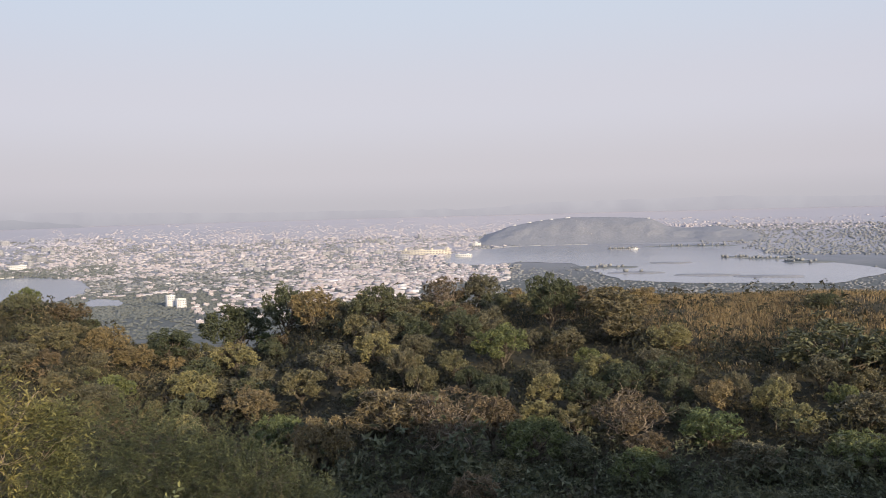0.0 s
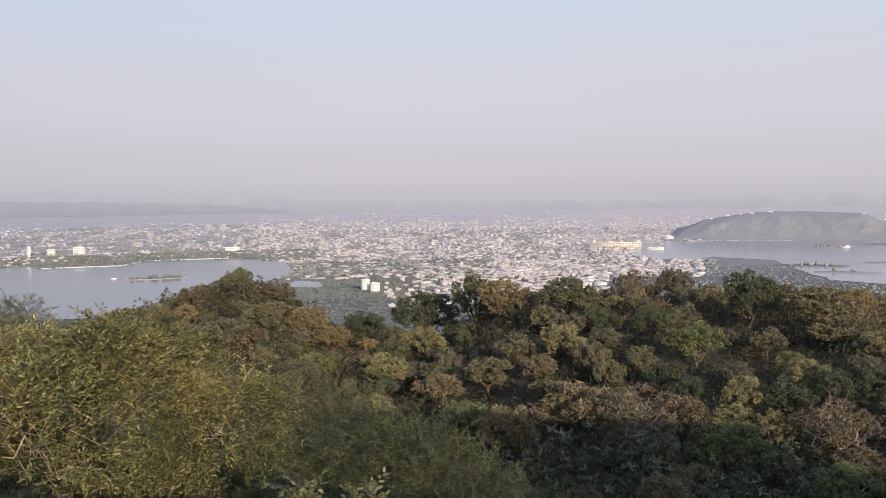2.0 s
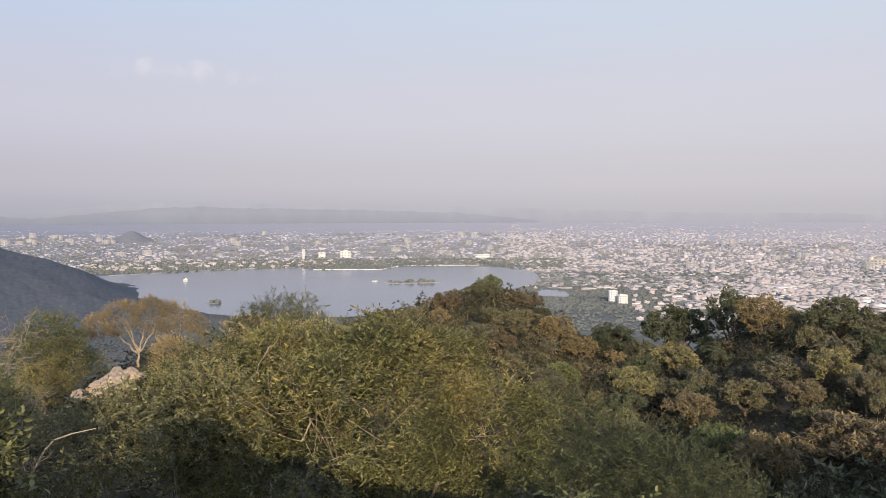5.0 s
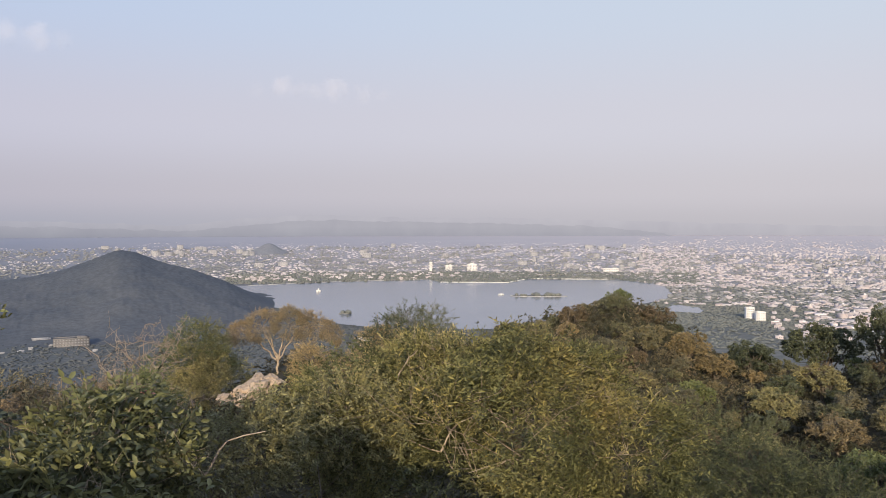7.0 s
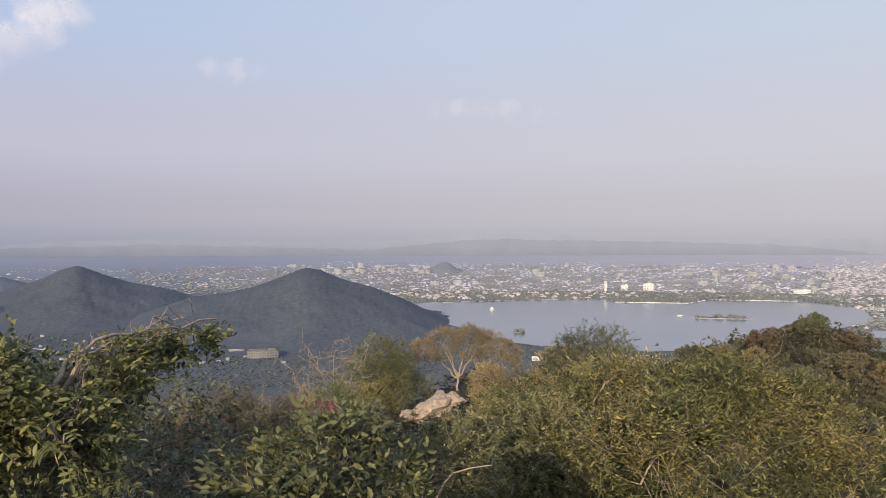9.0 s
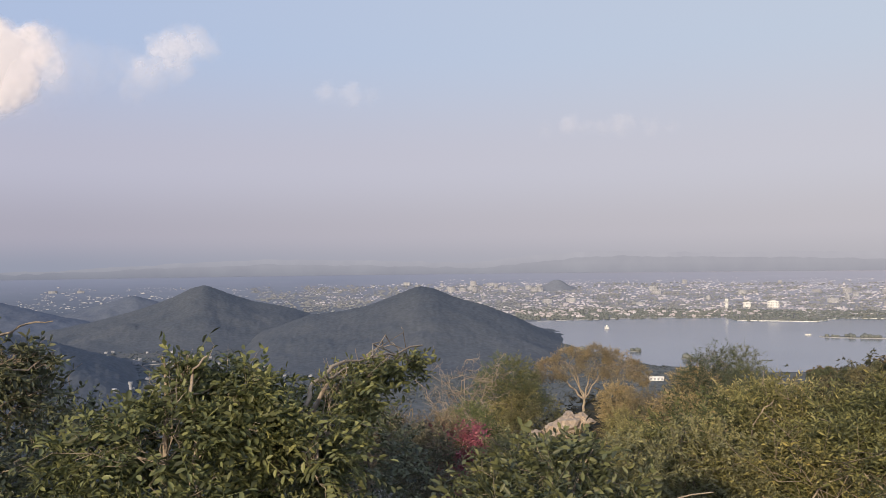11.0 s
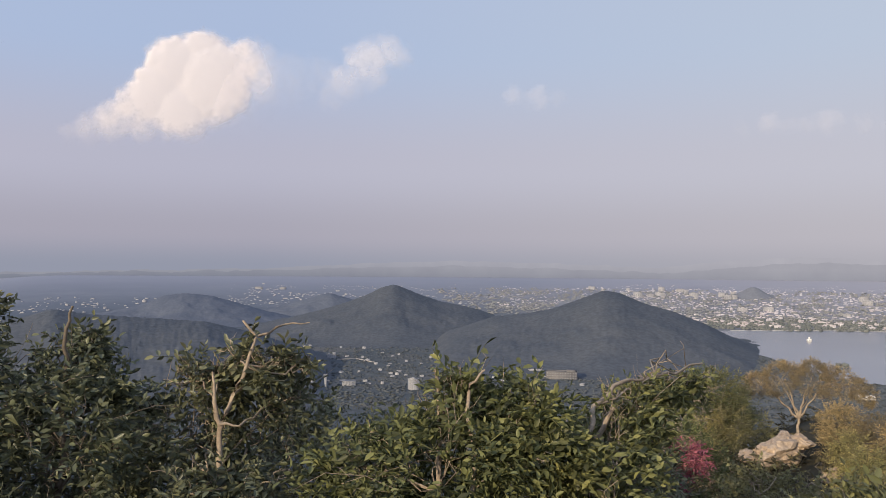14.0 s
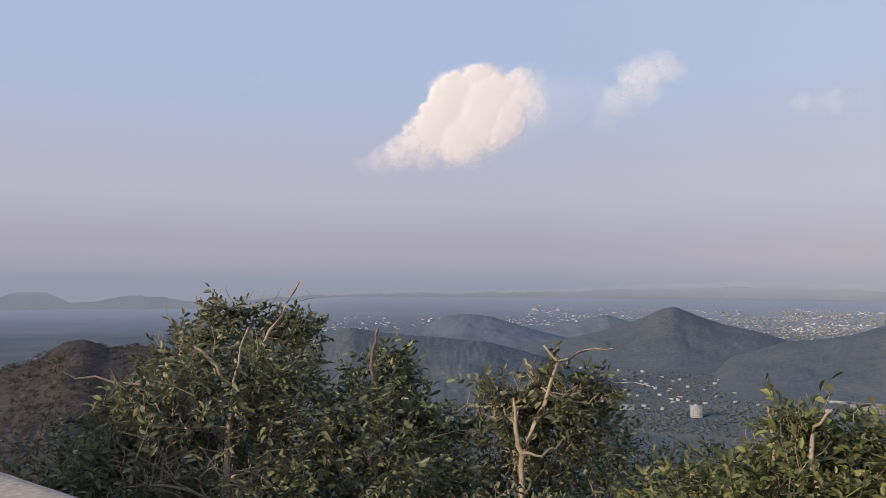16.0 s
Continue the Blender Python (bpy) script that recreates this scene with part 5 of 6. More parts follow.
near_tree("tree", "leafy tree rising close to the terrace wall", [(-7.69, -2.07, 1.01, 0.46), (-7.06, -2.22, 0.88, 0.4), (-7.07, -1.71, 0.83, 0.47), (-7.82, -2.18, 1.31, 0.27), (-7.91, -1.77, 1.29, 0.22), (-7.06, -2.62, 0.83, 0.2), (-7.49, -2.34, 1.16, 0.26), (-6.95, -1.93, 0.58, 0.74), (-6.84, -2.36, 0.67, 0.41), (-6.62, -1.98, 0.64, 0.22), (-6.6, -1.62, 0.6, 0.24), (-6.7, -2.4, 0.6, 0.27), (-6.75, -2.75, 0.5, 0.24)],
          [([(-6.80, -1.87, 0.47), (-6.88, -1.90, 0.88), (-6.91, -1.90, 1.06), (-6.91, -1.98, 1.22), (-6.88, -2.10, 1.33)], 0.021), ([(-6.78, -1.83, 0.96), (-6.80, -1.86, 1.14), (-6.84, -1.79, 1.44)], 0.013), ([(-7.33, -1.91, 1.21), (-7.39, -1.72, 1.48), (-7.41, -1.62, 1.69)], 0.012), ([(-6.95, -2.26, 1.08), (-6.85, -2.53, 1.13), (-6.75, -2.77, 1.20)], 0.010)], 1350, BROAD, 0.225, M_NEAR, M_PALE_BARK, 201, "tree")
near_tree("tree", "slender leafy tree beside the terrace wall", [(-7.07, -1.1, 1.03, 0.25), (-6.9, -1.17, 0.79, 0.35), (-6.75, -0.97, 0.72, 0.37), (-7.22, -1.04, 1.18, 0.12), (-6.58, -1.13, 0.65, 0.45)],
          [([(-6.74, -1.12, 0.49), (-6.85, -1.12, 1.01), (-6.88, -1.11, 1.32), (-6.89, -1.08, 1.44)], 0.018)], 560, BROAD, 0.21, M_NEAR, M_BARK, 202, "tree")
near_tree("tree", "tree with a pale forked trunk among leaves", [(-6.91, -0.05, 0.98, 0.19), (-6.81, -0.37, 0.92, 0.23), (-6.74, 0.05, 0.8, 0.25), (-6.65, -0.44, 0.77, 0.24), (-6.8, -0.19, 1.05, 0.12), (-6.85, -0.08, 0.66, 0.34), (-6.85, -0.58, 0.66, 0.32), (-6.53, 0.03, 1.13, 0.1), (-6.51, 0.11, 1.15, 0.05), (-6.58, -0.47, 1.07, 0.12), (-6.56, -0.21, 1.17, 0.12), (-6.61, 0.03, 0.92, 0.13), (-6.57, -0.37, 1.07, 0.12), (-6.45, -0.11, 1.12, 0.1), (-6.14, -0.46, 0.58, 0.17), (-6.14, -0.16, 0.54, 0.17), (-6.1, -0.32, 0.42, 0.2)],
          [([(-6.31, -0.34, 0.61), (-6.36, -0.33, 0.86), (-6.39, -0.27, 1.00), (-6.40, -0.20, 1.15), (-6.41, -0.15, 1.30), (-6.42, -0.22, 1.38)], 0.016), ([(-6.36, -0.33, 0.86), (-6.39, -0.36, 0.97), (-6.41, -0.37, 1.12)], 0.016), ([(-6.30, -0.34, 0.87), (-6.29, -0.24, 0.86)], 0.010), ([(-6.54, -0.13, 1.29), (-6.52, 0.01, 1.35), (-6.50, 0.14, 1.36)], 0.008)], 620, BROAD, 0.215, M_NEAR, M_PALE_BARK, 203, "tree")
near_tree("tree", "bright green leafy tree below the terrace", [(-5.61, 0.73, 1.0, 0.19), (-5.51, 0.56, 0.84, 0.27), (-5.52, 0.94, 0.99, 0.18), (-5.37, 0.87, 0.81, 0.3), (-5.69, 0.29, 0.74, 0.23), (-5.52, 0.64, 1.12, 0.1), (-5.6, 1.1, 1.03, 0.09), (-5.34, 0.5, 0.73, 0.36), (-5.7, 0.16, 0.69, 0.23), (-5.08, 0.56, 0.5, 0.24)],
          [([(-5.28, 0.63, 0.72), (-5.35, 0.63, 1.04), (-5.37, 0.65, 1.16), (-5.37, 0.72, 1.22)], 0.012), ([(-5.38, 0.52, 0.70), (-5.46, 0.54, 1.03), (-5.49, 0.53, 1.22)], 0.014)], 800, BROAD, 0.20, M_NEAR_LIT, M_PALE_BARK, 204, "tree")
near_tree("tree", "leafy tree with long outreaching sprays", [(-5.69, 1.62, 0.93, 0.19), (-5.47, 1.41, 0.8, 0.24), (-5.95, 1.98, 0.99, 0.12), (-6.2, 2.34, 1.0, 0.08), (-5.3, 1.11, 0.6, 0.24), (-5.21, 1.24, 0.65, 0.34), (-5.65, 1.67, 0.85, 0.13), (-6.09, 1.52, 0.5, 0.26), (-5.85, 1.26, 0.5, 0.36)],
          [([(-5.31, 1.05, 0.71), (-5.41, 1.25, 0.91), (-5.53, 1.34, 1.01), (-5.70, 1.62, 1.10), (-5.93, 2.01, 1.10), (-6.16, 2.40, 1.11)], 0.016), ([(-5.46, 1.15, 0.66), (-5.43, 1.30, 0.88), (-5.41, 1.38, 1.02)], 0.022)], 760, BROAD, 0.20, M_NEAR_LIT, M_PALE_BARK, 205, "tree")
near_tree("shrub", "green shrub with rounded leaves below the terrace", [(-4.51, 2.20, 0.54, 0.25), (-4.36, 1.87, 0.38, 0.25), (-4.55, 2.43, 0.61, 0.16), (-4.30, 2.50, 0.38, 0.17), (-5.05, 2.49, 0.36, 0.29), (-5.05, 2.78, 0.44, 0.19), (-4.92, 2.16, 0.35, 0.30), (-4.14, 1.95, 0.37, 0.32)],
          [([(-4.46, 2.09, 0.25), (-4.44, 2.28, 0.53), (-4.43, 2.40, 0.72)], 0.009), ([(-4.34, 2.72, 0.27), (-4.31, 2.84, 0.43), (-4.19, 3.00, 0.47)], 0.007)], 760, BROAD, 0.205, M_OLIVE_NEAR, M_PALE_BARK, 206, "shrub")
near_tree("large_bush", "large feathery yellow-green bush below the terrace", [(-9.05, 10.68, -1.12, 0.93), (-9.61, 9.16, -1.45, 1.24), (-7.45, 10.89, -1.45, 1.33), (-6.02, 10.87, -1.63, 0.93), (-7.68, 8.97, -1.75, 1.52), (-11.10, 9.45, -1.85, 0.66), (-9.76, 10.67, -0.82, 0.58), (-8.72, 11.49, -0.86, 0.53), (-7.23, 11.89, -1.05, 0.65), (-7.44, 10.43, -1.26, 1.27)],
          [([(-6.60, 10.46, -2.38), (-6.52, 10.63, -2.04), (-6.42, 10.78, -1.76)], 0.022), ([(-9.01, 9.16, -0.94), (-8.88, 9.39, -0.45), (-8.77, 9.52, -0.28)], 0.014), ([(-9.29, 8.61, -1.21), (-9.45, 8.54, -0.89), (-9.55, 8.53, -0.57)], 0.012), ([(-7.58, 10.17, -1.42), (-7.81, 10.07, -1.18), (-7.92, 10.08, -0.86)], 0.014), ([(-5.93, 10.86, -1.29), (-5.70, 11.09, -0.82), (-5.63, 11.13, -0.74)], 0.010), ([(-8.16, 9.31, -1.67), (-8.08, 9.48, -1.36), (-7.79, 9.77, -1.13)], 0.016)], 6400, LANCE, 0.42, M_BUSH, M_PALE_BARK, 207, "bush")
near_tree("large_bush", "yellow-green bush on the spur", [(-12.71, 12.08, -2.60, 0.90), (-11.06, 12.83, -1.22, 0.72), (-12.10, 12.75, -1.35, 0.62), (-11.6, 12.5, -2.0, 0.8)],
          [], 1600, LANCE, 0.44, M_SUNNY, M_PALE_BARK, 208, "bush")

# ---- the spur with the pale rock ----


def shrub(label, balls, n, twig, patterns, mat, seed, wood_mat=None, category="shrub", name="shrub"):
    return near_tree(name, label, balls, [], n, patterns, twig, mat, wood_mat or M_BARK, seed, category)


def bare_shrub(label, foot, high, spread, n, seed, thick=0.02, mat=None):
    """A leafless shrub: crooked stems from one root, each forking into finer and finer twigs."""
    rng = np.random.default_rng(seed)
    ob = tagged(new("bare_shrub"), label, "shrub")
    ob.location = foot
    for k in range(n):
        a = 2 * math.pi * k / n + rng.uniform(-0.4, 0.4)
        tip = np.array((math.cos(a) * spread * rng.uniform(0.3, 1.0), math.sin(a) * spread * rng.uniform(0.3, 1.0), high * rng.uniform(0.75, 1.05)))
        stem = wavy((0, 0, -0.2), tip, 7, 0.07, rng)
        pairs = [tube(stem, np.linspace(thick, thick * 0.35, 8), 5)]
        for i in (3, 4, 5, 6, 7):
            for _ in range(2):
                e = stem[i] + (rng.normal(0, 1, 3) * (0.7, 0.7, 0.35) + (0, 0, 0.25)) * spread * 0.42
                twig = wavy(stem[i], e, 4, 0.12, rng)
                pairs.append(tube(twig, np.linspace(thick * 0.45, thick * 0.2, 5), 4))
                for j in (2, 3, 4):
                    g = twig[j] + (rng.normal(0, 1, 3) + (0, 0, 0.3)) * spread * 0.14
                    pairs.append(tube(wavy(twig[j], g, 2, 0.12, rng), np.linspace(thick * 0.25, thick * 0.1, 3), 3))
        part("stem", mesh_of("stem", *joined(pairs), True), mat or M_PALE_BARK, ob)
    return ob


GNARLED_FAN = [([(-30.66, 24.86, -4.60), (-30.70 + 0.30 * u, 24.90 + 0.38 * u, -4.05 + 0.1 * k), (-30.75 + 0.50 * u, 24.95 + 0.62 * u, -3.55 + 0.12 * k), (-30.75 + 0.85 * u, 24.95 + 1.06 * u, -3.05 + 0.05 * k)], 0.052 - 0.004 * k) for k, u in enumerate((-1.25, 0.35, -0.5, 1.2, 0.85, -0.95))]
near_tree("gnarled_tree", "gnarled pale-branched tree with thin straw-coloured foliage", [(-31.38, 24.42, -3.0, 0.8), (-30.53, 25.44, -2.95, 0.85), (-29.82, 26.23, -3.1, 0.8), (-31.85, 23.78, -3.25, 0.59), (-29.36, 26.7, -3.25, 0.5), (-30.1, 26.0, -2.72, 0.5), (-30.55, 25.4, -2.62, 0.55), (-31.2, 24.7, -2.68, 0.5), (-32.1, 23.5, -3.45, 0.45), (-29.1, 27.0, -3.5, 0.45)],
          GNARLED_FAN, 3300, FEATHER, 0.26, M_STRAW, M_PALE_BARK, 301, foot=(-30.62, 24.81))
shrub("brown-green bush at the edge of the spur", [(-28.46, 19.44, -3.00, 0.97), (-28.76, 19.04, -3.90, 0.97)], 600, 0.42, FEATHER, M_OLIVE_NEAR, 302)
shrub("olive-green bush on the spur", [(-24.9, 15.6, -4.3, 0.65), (-24.5, 15.2, -4.8, 0.7), (-25.3, 15.0, -4.6, 0.7)], 700, 0.40, FEATHER, M_SUNNY, 303)
shrub("dry brown brush below the spur", [(-22.52, 14.19, -4.1, 0.70), (-23.52, 13.99, -4.5, 0.80)], 700, 0.45, DRY, M_TWIGS, 304)
shrub("yellow-green bush behind the large bush", [(-16.98, 16.57, -3.25, 0.75), (-22.9, 20.0, -4.1, 0.7), (-15.58, 15.37, -2.95, 0.80)], 1000, 0.42, FEATHER, M_SUNNY, 305)
shrub("dark shrub on the skyline of the spur", [(-29.88, 32.97, -3.98, 1.66), (-25.46, 29.85, -3.99, 1.20)], 750, 0.48, FEATHER, M_DARK, 306)
shrub("dark shrub beyond the spur", [(-38.11, 45.00, -5.32, 1.60), (-36.61, 43.50, -6.22, 1.60)], 600, 0.55, FEATHER, M_WOOD_MIX, 307)
shrub("brownish shrub beyond the spur", [(-37.10, 40.69, -5.36, 1.31), (-36.10, 39.69, -6.26, 1.31)], 450, 0.50, FEATHER, M_RUST, 308)
shrub("straw-coloured bush on the spur", [(-23.72, 24.51, -3.41, 1.16), (-25.22, 25.91, -3.91, 1.04)], 650, 0.45, FEATHER, M_HAY, 309)
# lighter leaf colour makes up for the too dark shade here
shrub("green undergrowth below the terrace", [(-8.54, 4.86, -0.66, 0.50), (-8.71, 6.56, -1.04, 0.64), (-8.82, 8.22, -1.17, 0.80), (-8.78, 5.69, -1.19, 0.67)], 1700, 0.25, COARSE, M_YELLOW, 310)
shrub("dense green understorey below the terrace trees", [(-8.15, -3.37, 0.21, 0.52), (-8.81, -2.96, -0.03, 0.52), (-9.48, -2.41, -0.11, 0.52), (-8.64, -1.52, 0.02, 0.52), (-9.19, -0.85, -0.02, 0.52), (-9.64, -0.07, -0.22, 0.52), (-8.60, 0.52, 0.13, 0.52), (-8.91, 1.29, -0.02, 0.52), (-9.17, 2.11, 0.01, 0.52), (-8.09, 0.46, -0.02, 0.52), (-7.94, 1.11, -0.03, 0.52), (-7.63, 1.97, -0.02, 0.52), (-7.33, 2.56, 0.01, 0.52), (-8.2, -2.86, 0.30, 0.4), (-8.4, -2.23, 0.32, 0.4), (-8.3, -1.5, 0.40, 0.35), (-8.4, -0.87, 0.36, 0.35), (-8.3, 0.35, 0.34, 0.35)], 3000, 0.24, COARSE, M_NEAR, 315)
shrub("grey-green brush in the hollow", [(-15.04, 6.44, -1.69, 0.75), (-12.42, 5.89, -1.41, 0.62), (-14.04, 6.44, -2.49, 0.90)], 900, 0.40, FEATHER, M_GREY, 311)
shrub("dry pinkish brush in the hollow below the terrace", [(-14.08, 5.43, -1.47, 0.59), (-11.78, 4.12, -1.24, 0.64), (-15.65, 8.12, -1.86, 0.58), (-14.87, 6.79, -1.71, 0.64)], 1900, 0.42, DRY, M_TWIGS, 314)
shrub("bougainvillea bush with magenta bracts", [(-15.56, 8.23, -2.04, 0.52), (-15.29, 8.71, -1.87, 0.35), (-15.56, 8.23, -2.54, 0.52)], 450, 0.28, BROAD, M_PINK, 312, category="flowering shrub", name="bougainvillea")
shrub("bright green shrub below the terrace wall", [(-2.96, 6.55, -0.84, 0.15), (-2.66, 7.30, -1.15, 0.20), (-2.86, 6.85, -1.30, 0.25)], 190, 0.27, BROAD, M_NEAR_LIT, 313)
for k, q in enumerate([(-8.03, 21.32, -5.38, 1.92), (-5.73, 20.46, -5.78, 1.81), (-9.15, 22.45, -5.01, 1.69), (-5.95, 20.51, -5.52, 1.96), (-7.37, 20.98, -5.67, 2.08), (-4.48, 19.38, -5.69, 1.71)]):
    shrub("deep green rounded bush on the slope", [q, (q[0] + 1.0, q[1] + 0.9, q[2] - 0.8, 1.5), (q[0] - 0.8, q[1] + 0.9, q[2] - 0.5, 1.4)], 950, 0.42, FEATHER, M_ROUND, 320 + k, name="round_bush")

shrub("olive-green bush on the edge of the spur", [(-29.75, 19.69, -3.13, 1.05), (-29.36, 20.02, -3.95, 1.21), (-30.08, 18.94, -4.19, 1.16)], 900, 0.44, FEATHER, M_GREEN, 340)
shrub("leafy green bush on the edge of the spur", [(-29.93, 20.87, -4.22, 1.00), (-29.52, 21.18, -4.98, 1.15), (-30.27, 20.11, -5.22, 1.10)], 900, 0.52, FEATHER, M_SUNNY, 341)
shrub("green bush beside the bougainvillea", [(-17.90, 10.31, -2.39, 0.75), (-17.58, 10.56, -2.96, 0.86), (-18.01, 9.84, -3.12, 0.83)], 900, 0.40, FEATHER, M_GREEN, 343)
shrub("dry brush among the reeds on the spur", [(-21.66, 21.15, -3.58, 0.85), (-21.22, 21.40, -4.16, 0.98), (-21.99, 20.61, -4.40, 0.94)], 800, 0.42, FEATHER, M_HAY, 346)
shrub("dark green bush on the skyline of the spur", [(-22.80, 24.31, -3.07, 1.30), (-22.30, 24.54, -3.99, 1.49), (-23.16, 23.72, -4.30, 1.43)], 1000, 0.50, FEATHER, M_DARK, 347)
shrub("yellow-green brush on the spur", [(-18.23, 16.01, -3.39, 0.70), (-17.86, 16.23, -3.87, 0.80), (-18.46, 15.55, -4.06, 0.77)], 800, 0.40, FEATHER, M_SUNNY, 348)

shrub("hay-coloured dry bush behind the pale rock", [(-25.6, 22.3, -3.85, 0.85), (-25.2, 21.9, -4.5, 0.9), (-26.4, 22.9, -4.0, 0.8)], 800, 0.36, FEATHER, M_HAY, 350)
shrub("olive-green brush beside the pale rock", [(-23.9, 22.2, -3.95, 0.85), (-23.6, 21.9, -4.7, 0.9)], 800, 0.36, FEATHER, M_WOOD_MIX, 351)
shrub("straw-yellow bush among the reeds", [(-23.5, 23.6, -3.85, 0.8), (-22.7, 23.2, -3.95, 0.75), (-23.1, 23.3, -4.8, 0.9)], 900, 0.36, FEATHER, M_HAY, 352)
shrub("mixed dry brush below the reeds", [(-20.3, 19.5, -4.4, 0.75), (-19.3, 18.9, -4.3, 0.8)], 700, 0.36, FEATHER, M_WOOD_MIX, 354)
shrub("green feathery brush behind the large bush", [(-18.2, 18.5, -4.2, 0.9), (-17.0, 17.4, -3.7, 0.8)], 800, 0.38, FEATHER, M_SUNNY, 355)
shrub("yellow-green bush beside the gnarled tree", [(-27.8, 19.2, -4.1, 0.75), (-28.2, 18.5, -4.6, 0.9), (-27.3, 18.5, -4.7, 0.7)], 800, 0.36, FEATHER, M_SUNNY, 356)
shrub("reddish dry brush on the bare soil beside the rock", [(-24.6, 21.2, -4.55, 0.45), (-24.1, 20.6, -4.7, 0.4)], 420, 0.30, DRY, M_RUST, 357)
bare_shrub("tangle of bleached leafless branches", (-23.72, 13.9, -4.2), 2.6, 1.35, 9, 360, 0.026)
bare_shrub("bare pinkish thorn bush", (-14.8, 5.7, -2.6), 1.45, 0.9, 10, 361, 0.014, M_TWIGS)
bare_shrub("bare pinkish thorn bush", (-15.3, 7.2, -2.8), 1.4, 0.9, 10, 362, 0.014, M_TWIGS)
bare_shrub("bare grey twigs above the green bush", (-18.1, 10.2, -3.3), 1.6, 0.9, 8, 363, 0.016)
bare_shrub("crooked bare branches in front of the rock", (-8.3, 4.9, -1.3), 1.0, 0.5, 6, 364, 0.013)


def rock(label, centre, size, seed, turn=0.0):
    """A fractured boulder: a rough ball cut into ledges and sunk into the soil."""
    rng = random.Random(seed)
    bm = bmesh.new()
    bmesh.ops.create_icosphere(bm, subdivisions=4, radius=1.0)
    cuts = [(Vector((rng.uniform(-1, 1), rng.uniform(-1, 1), rng.uniform(-0.2, 1))).normalized(), rng.uniform(0.50, 0.86)) for _ in range(22)]
    for v in bm.verts:
        p = v.co.copy()
        for n_, h in cuts:
            over = p.dot(n_) - h
            if over > 0:
                p -= n_ * over * 0.97
        p += p.normalized() * (0.10 * noise.noise(p * 2.2 + Vector((seed, 0, 0))) + 0.06 * noise.noise(p * 6.0))
        p *= 1.0 + 0.05 * math.copysign(1.0, noise.noise(p * 3.1 + Vector((0, seed, 0))))
        p.z += 0.035 * math.sin(p.z * 19 + 2.5 * p.y)
        v.co = Vector((p.x * size[0], p.y * size[1], p.z * size[2]))
    me = bpy.data.meshes.new("boulder")
    bm.to_mesh(me)
    bm.free()
    ob = thing("boulder", me, M_ROCK, label, "rock", "rocks on the spur", at=centre)
    ob.rotation_euler = (0, 0, turn)


rock("large sunlit pale brown boulder on the spur", (-25.6, 19.62, -4.46), (0.8, 1.75, 0.62), 4, 0.5)
rock("pale cracked boulder beside the larger one", (-25.89, 19.21, -4.58), (0.6, 0.85, 0.42), 9, 0.6)
rock("low slanting pale rock at the foot of the boulder", (-26.03, 18.64, -4.72), (0.5, 0.62, 0.26), 31, 0.5)
rock("flat pale ledge behind the boulder", (-25.55, 20.24, -4.23), (0.6, 0.75, 0.30), 37, 0.5)
rock("low pale rock in the dry grass", (-23.04, 19.35, -4.75), (0.35, 0.4, 0.35), 12, 0.3)
rock("pale upright rock among the dry reeds", (-18.56, 20.02, -3.04), (0.5, 0.5, 0.75), 23, 0.4)
rock("pale split rock among the dry reeds", (-18.13, 19.00, -3.32), (0.4, 0.45, 0.6), 27, 1.0)
rock("pale rock among dry bushes", (-29.41, 32.83, -5.70), (0.6, 0.8, 0.7), 14, 0.9)
rock("weathered rock on the rounded hilltop", spot(26.1, 136, 0.6), (0.9, 0.9, 1.0), 17, 0.2)
rock("weathered rock on the rounded hilltop", spot(26.8, 137, 0.4), (0.8, 0.8, 0.8), 19, 1.2)

# ---- landmarks of the plain ----


def building(label, az, el, width, deep, high, mat, storeys=0, bays=0, towers=(), category="building", name="building", turn=0.0, up=0.0):
    """A flat-roofed block facing the hill: wall body, roof parapet, windows, roof rooms."""
    x, y, z = plain_spot(az, el)
    ob = tagged(new(name), label, category)
    ob.location, ob.rotation_euler = (x, y, z - 0.3 + up), (0, 0, radians(az + turn))

    def block(part_name, cx, cy, cz, w, d, h, m, under=None):
        v, f = boxes([(cx, cy, cz, w, d, h, 0)])
        return part(part_name, mesh_of(part_name, v, f), m, under or ob)
    body = block("wall", 0, deep / 2, 0, width, deep, high, mat)
    t = max(0.4, high * 0.02)
    for cx, cy, w, d in ((0, t / 2 - 0.2, width + 0.4, t), (0, deep - t / 2 + 0.2, width + 0.4, t), (-width / 2 + t / 2 - 0.2, deep / 2, t, deep - 2 * t), (width / 2 - t / 2 + 0.2, deep / 2, t, deep - 2 * t)):
        block("roof_parapet", cx, cy, high, w, d, high * 0.07 + 0.3, mat)
    for cx, w, h in towers:
        block("roof_room", cx * width, deep * 0.5, high, w, min(w, deep * 0.8), h, mat)
    for i in range(storeys):
        for k in range(bays):
            w, h = width / bays * 0.5, high / storeys * 0.45
            block("window", (k + 0.5 - bays / 2) * width / bays, 0.25, (i + 0.35) * high / storeys, w, 0.7, h, M_SHADE, body)
    return ob


building("white apartment block standing among trees", 18.75, -6.05, 15, 14, 22, M_BUNGALOW, 5, 4, ((0.1, 4, 3),), turn=18)
building("white apartment block with stepped roof", 18.1, -6.15, 17, 13, 17, M_BUNGALOW, 4, 5, ((-0.2, 4, 3),), turn=18)
building("long cream lakeside palace with towers", 1.6, -3.22, 190, 30, 17, M_CREAM, 2, 16, ((-0.42, 12, 9), (-0.1, 14, 7), (0.12, 10, 8), (0.44, 14, 10)), "palace", "palace")
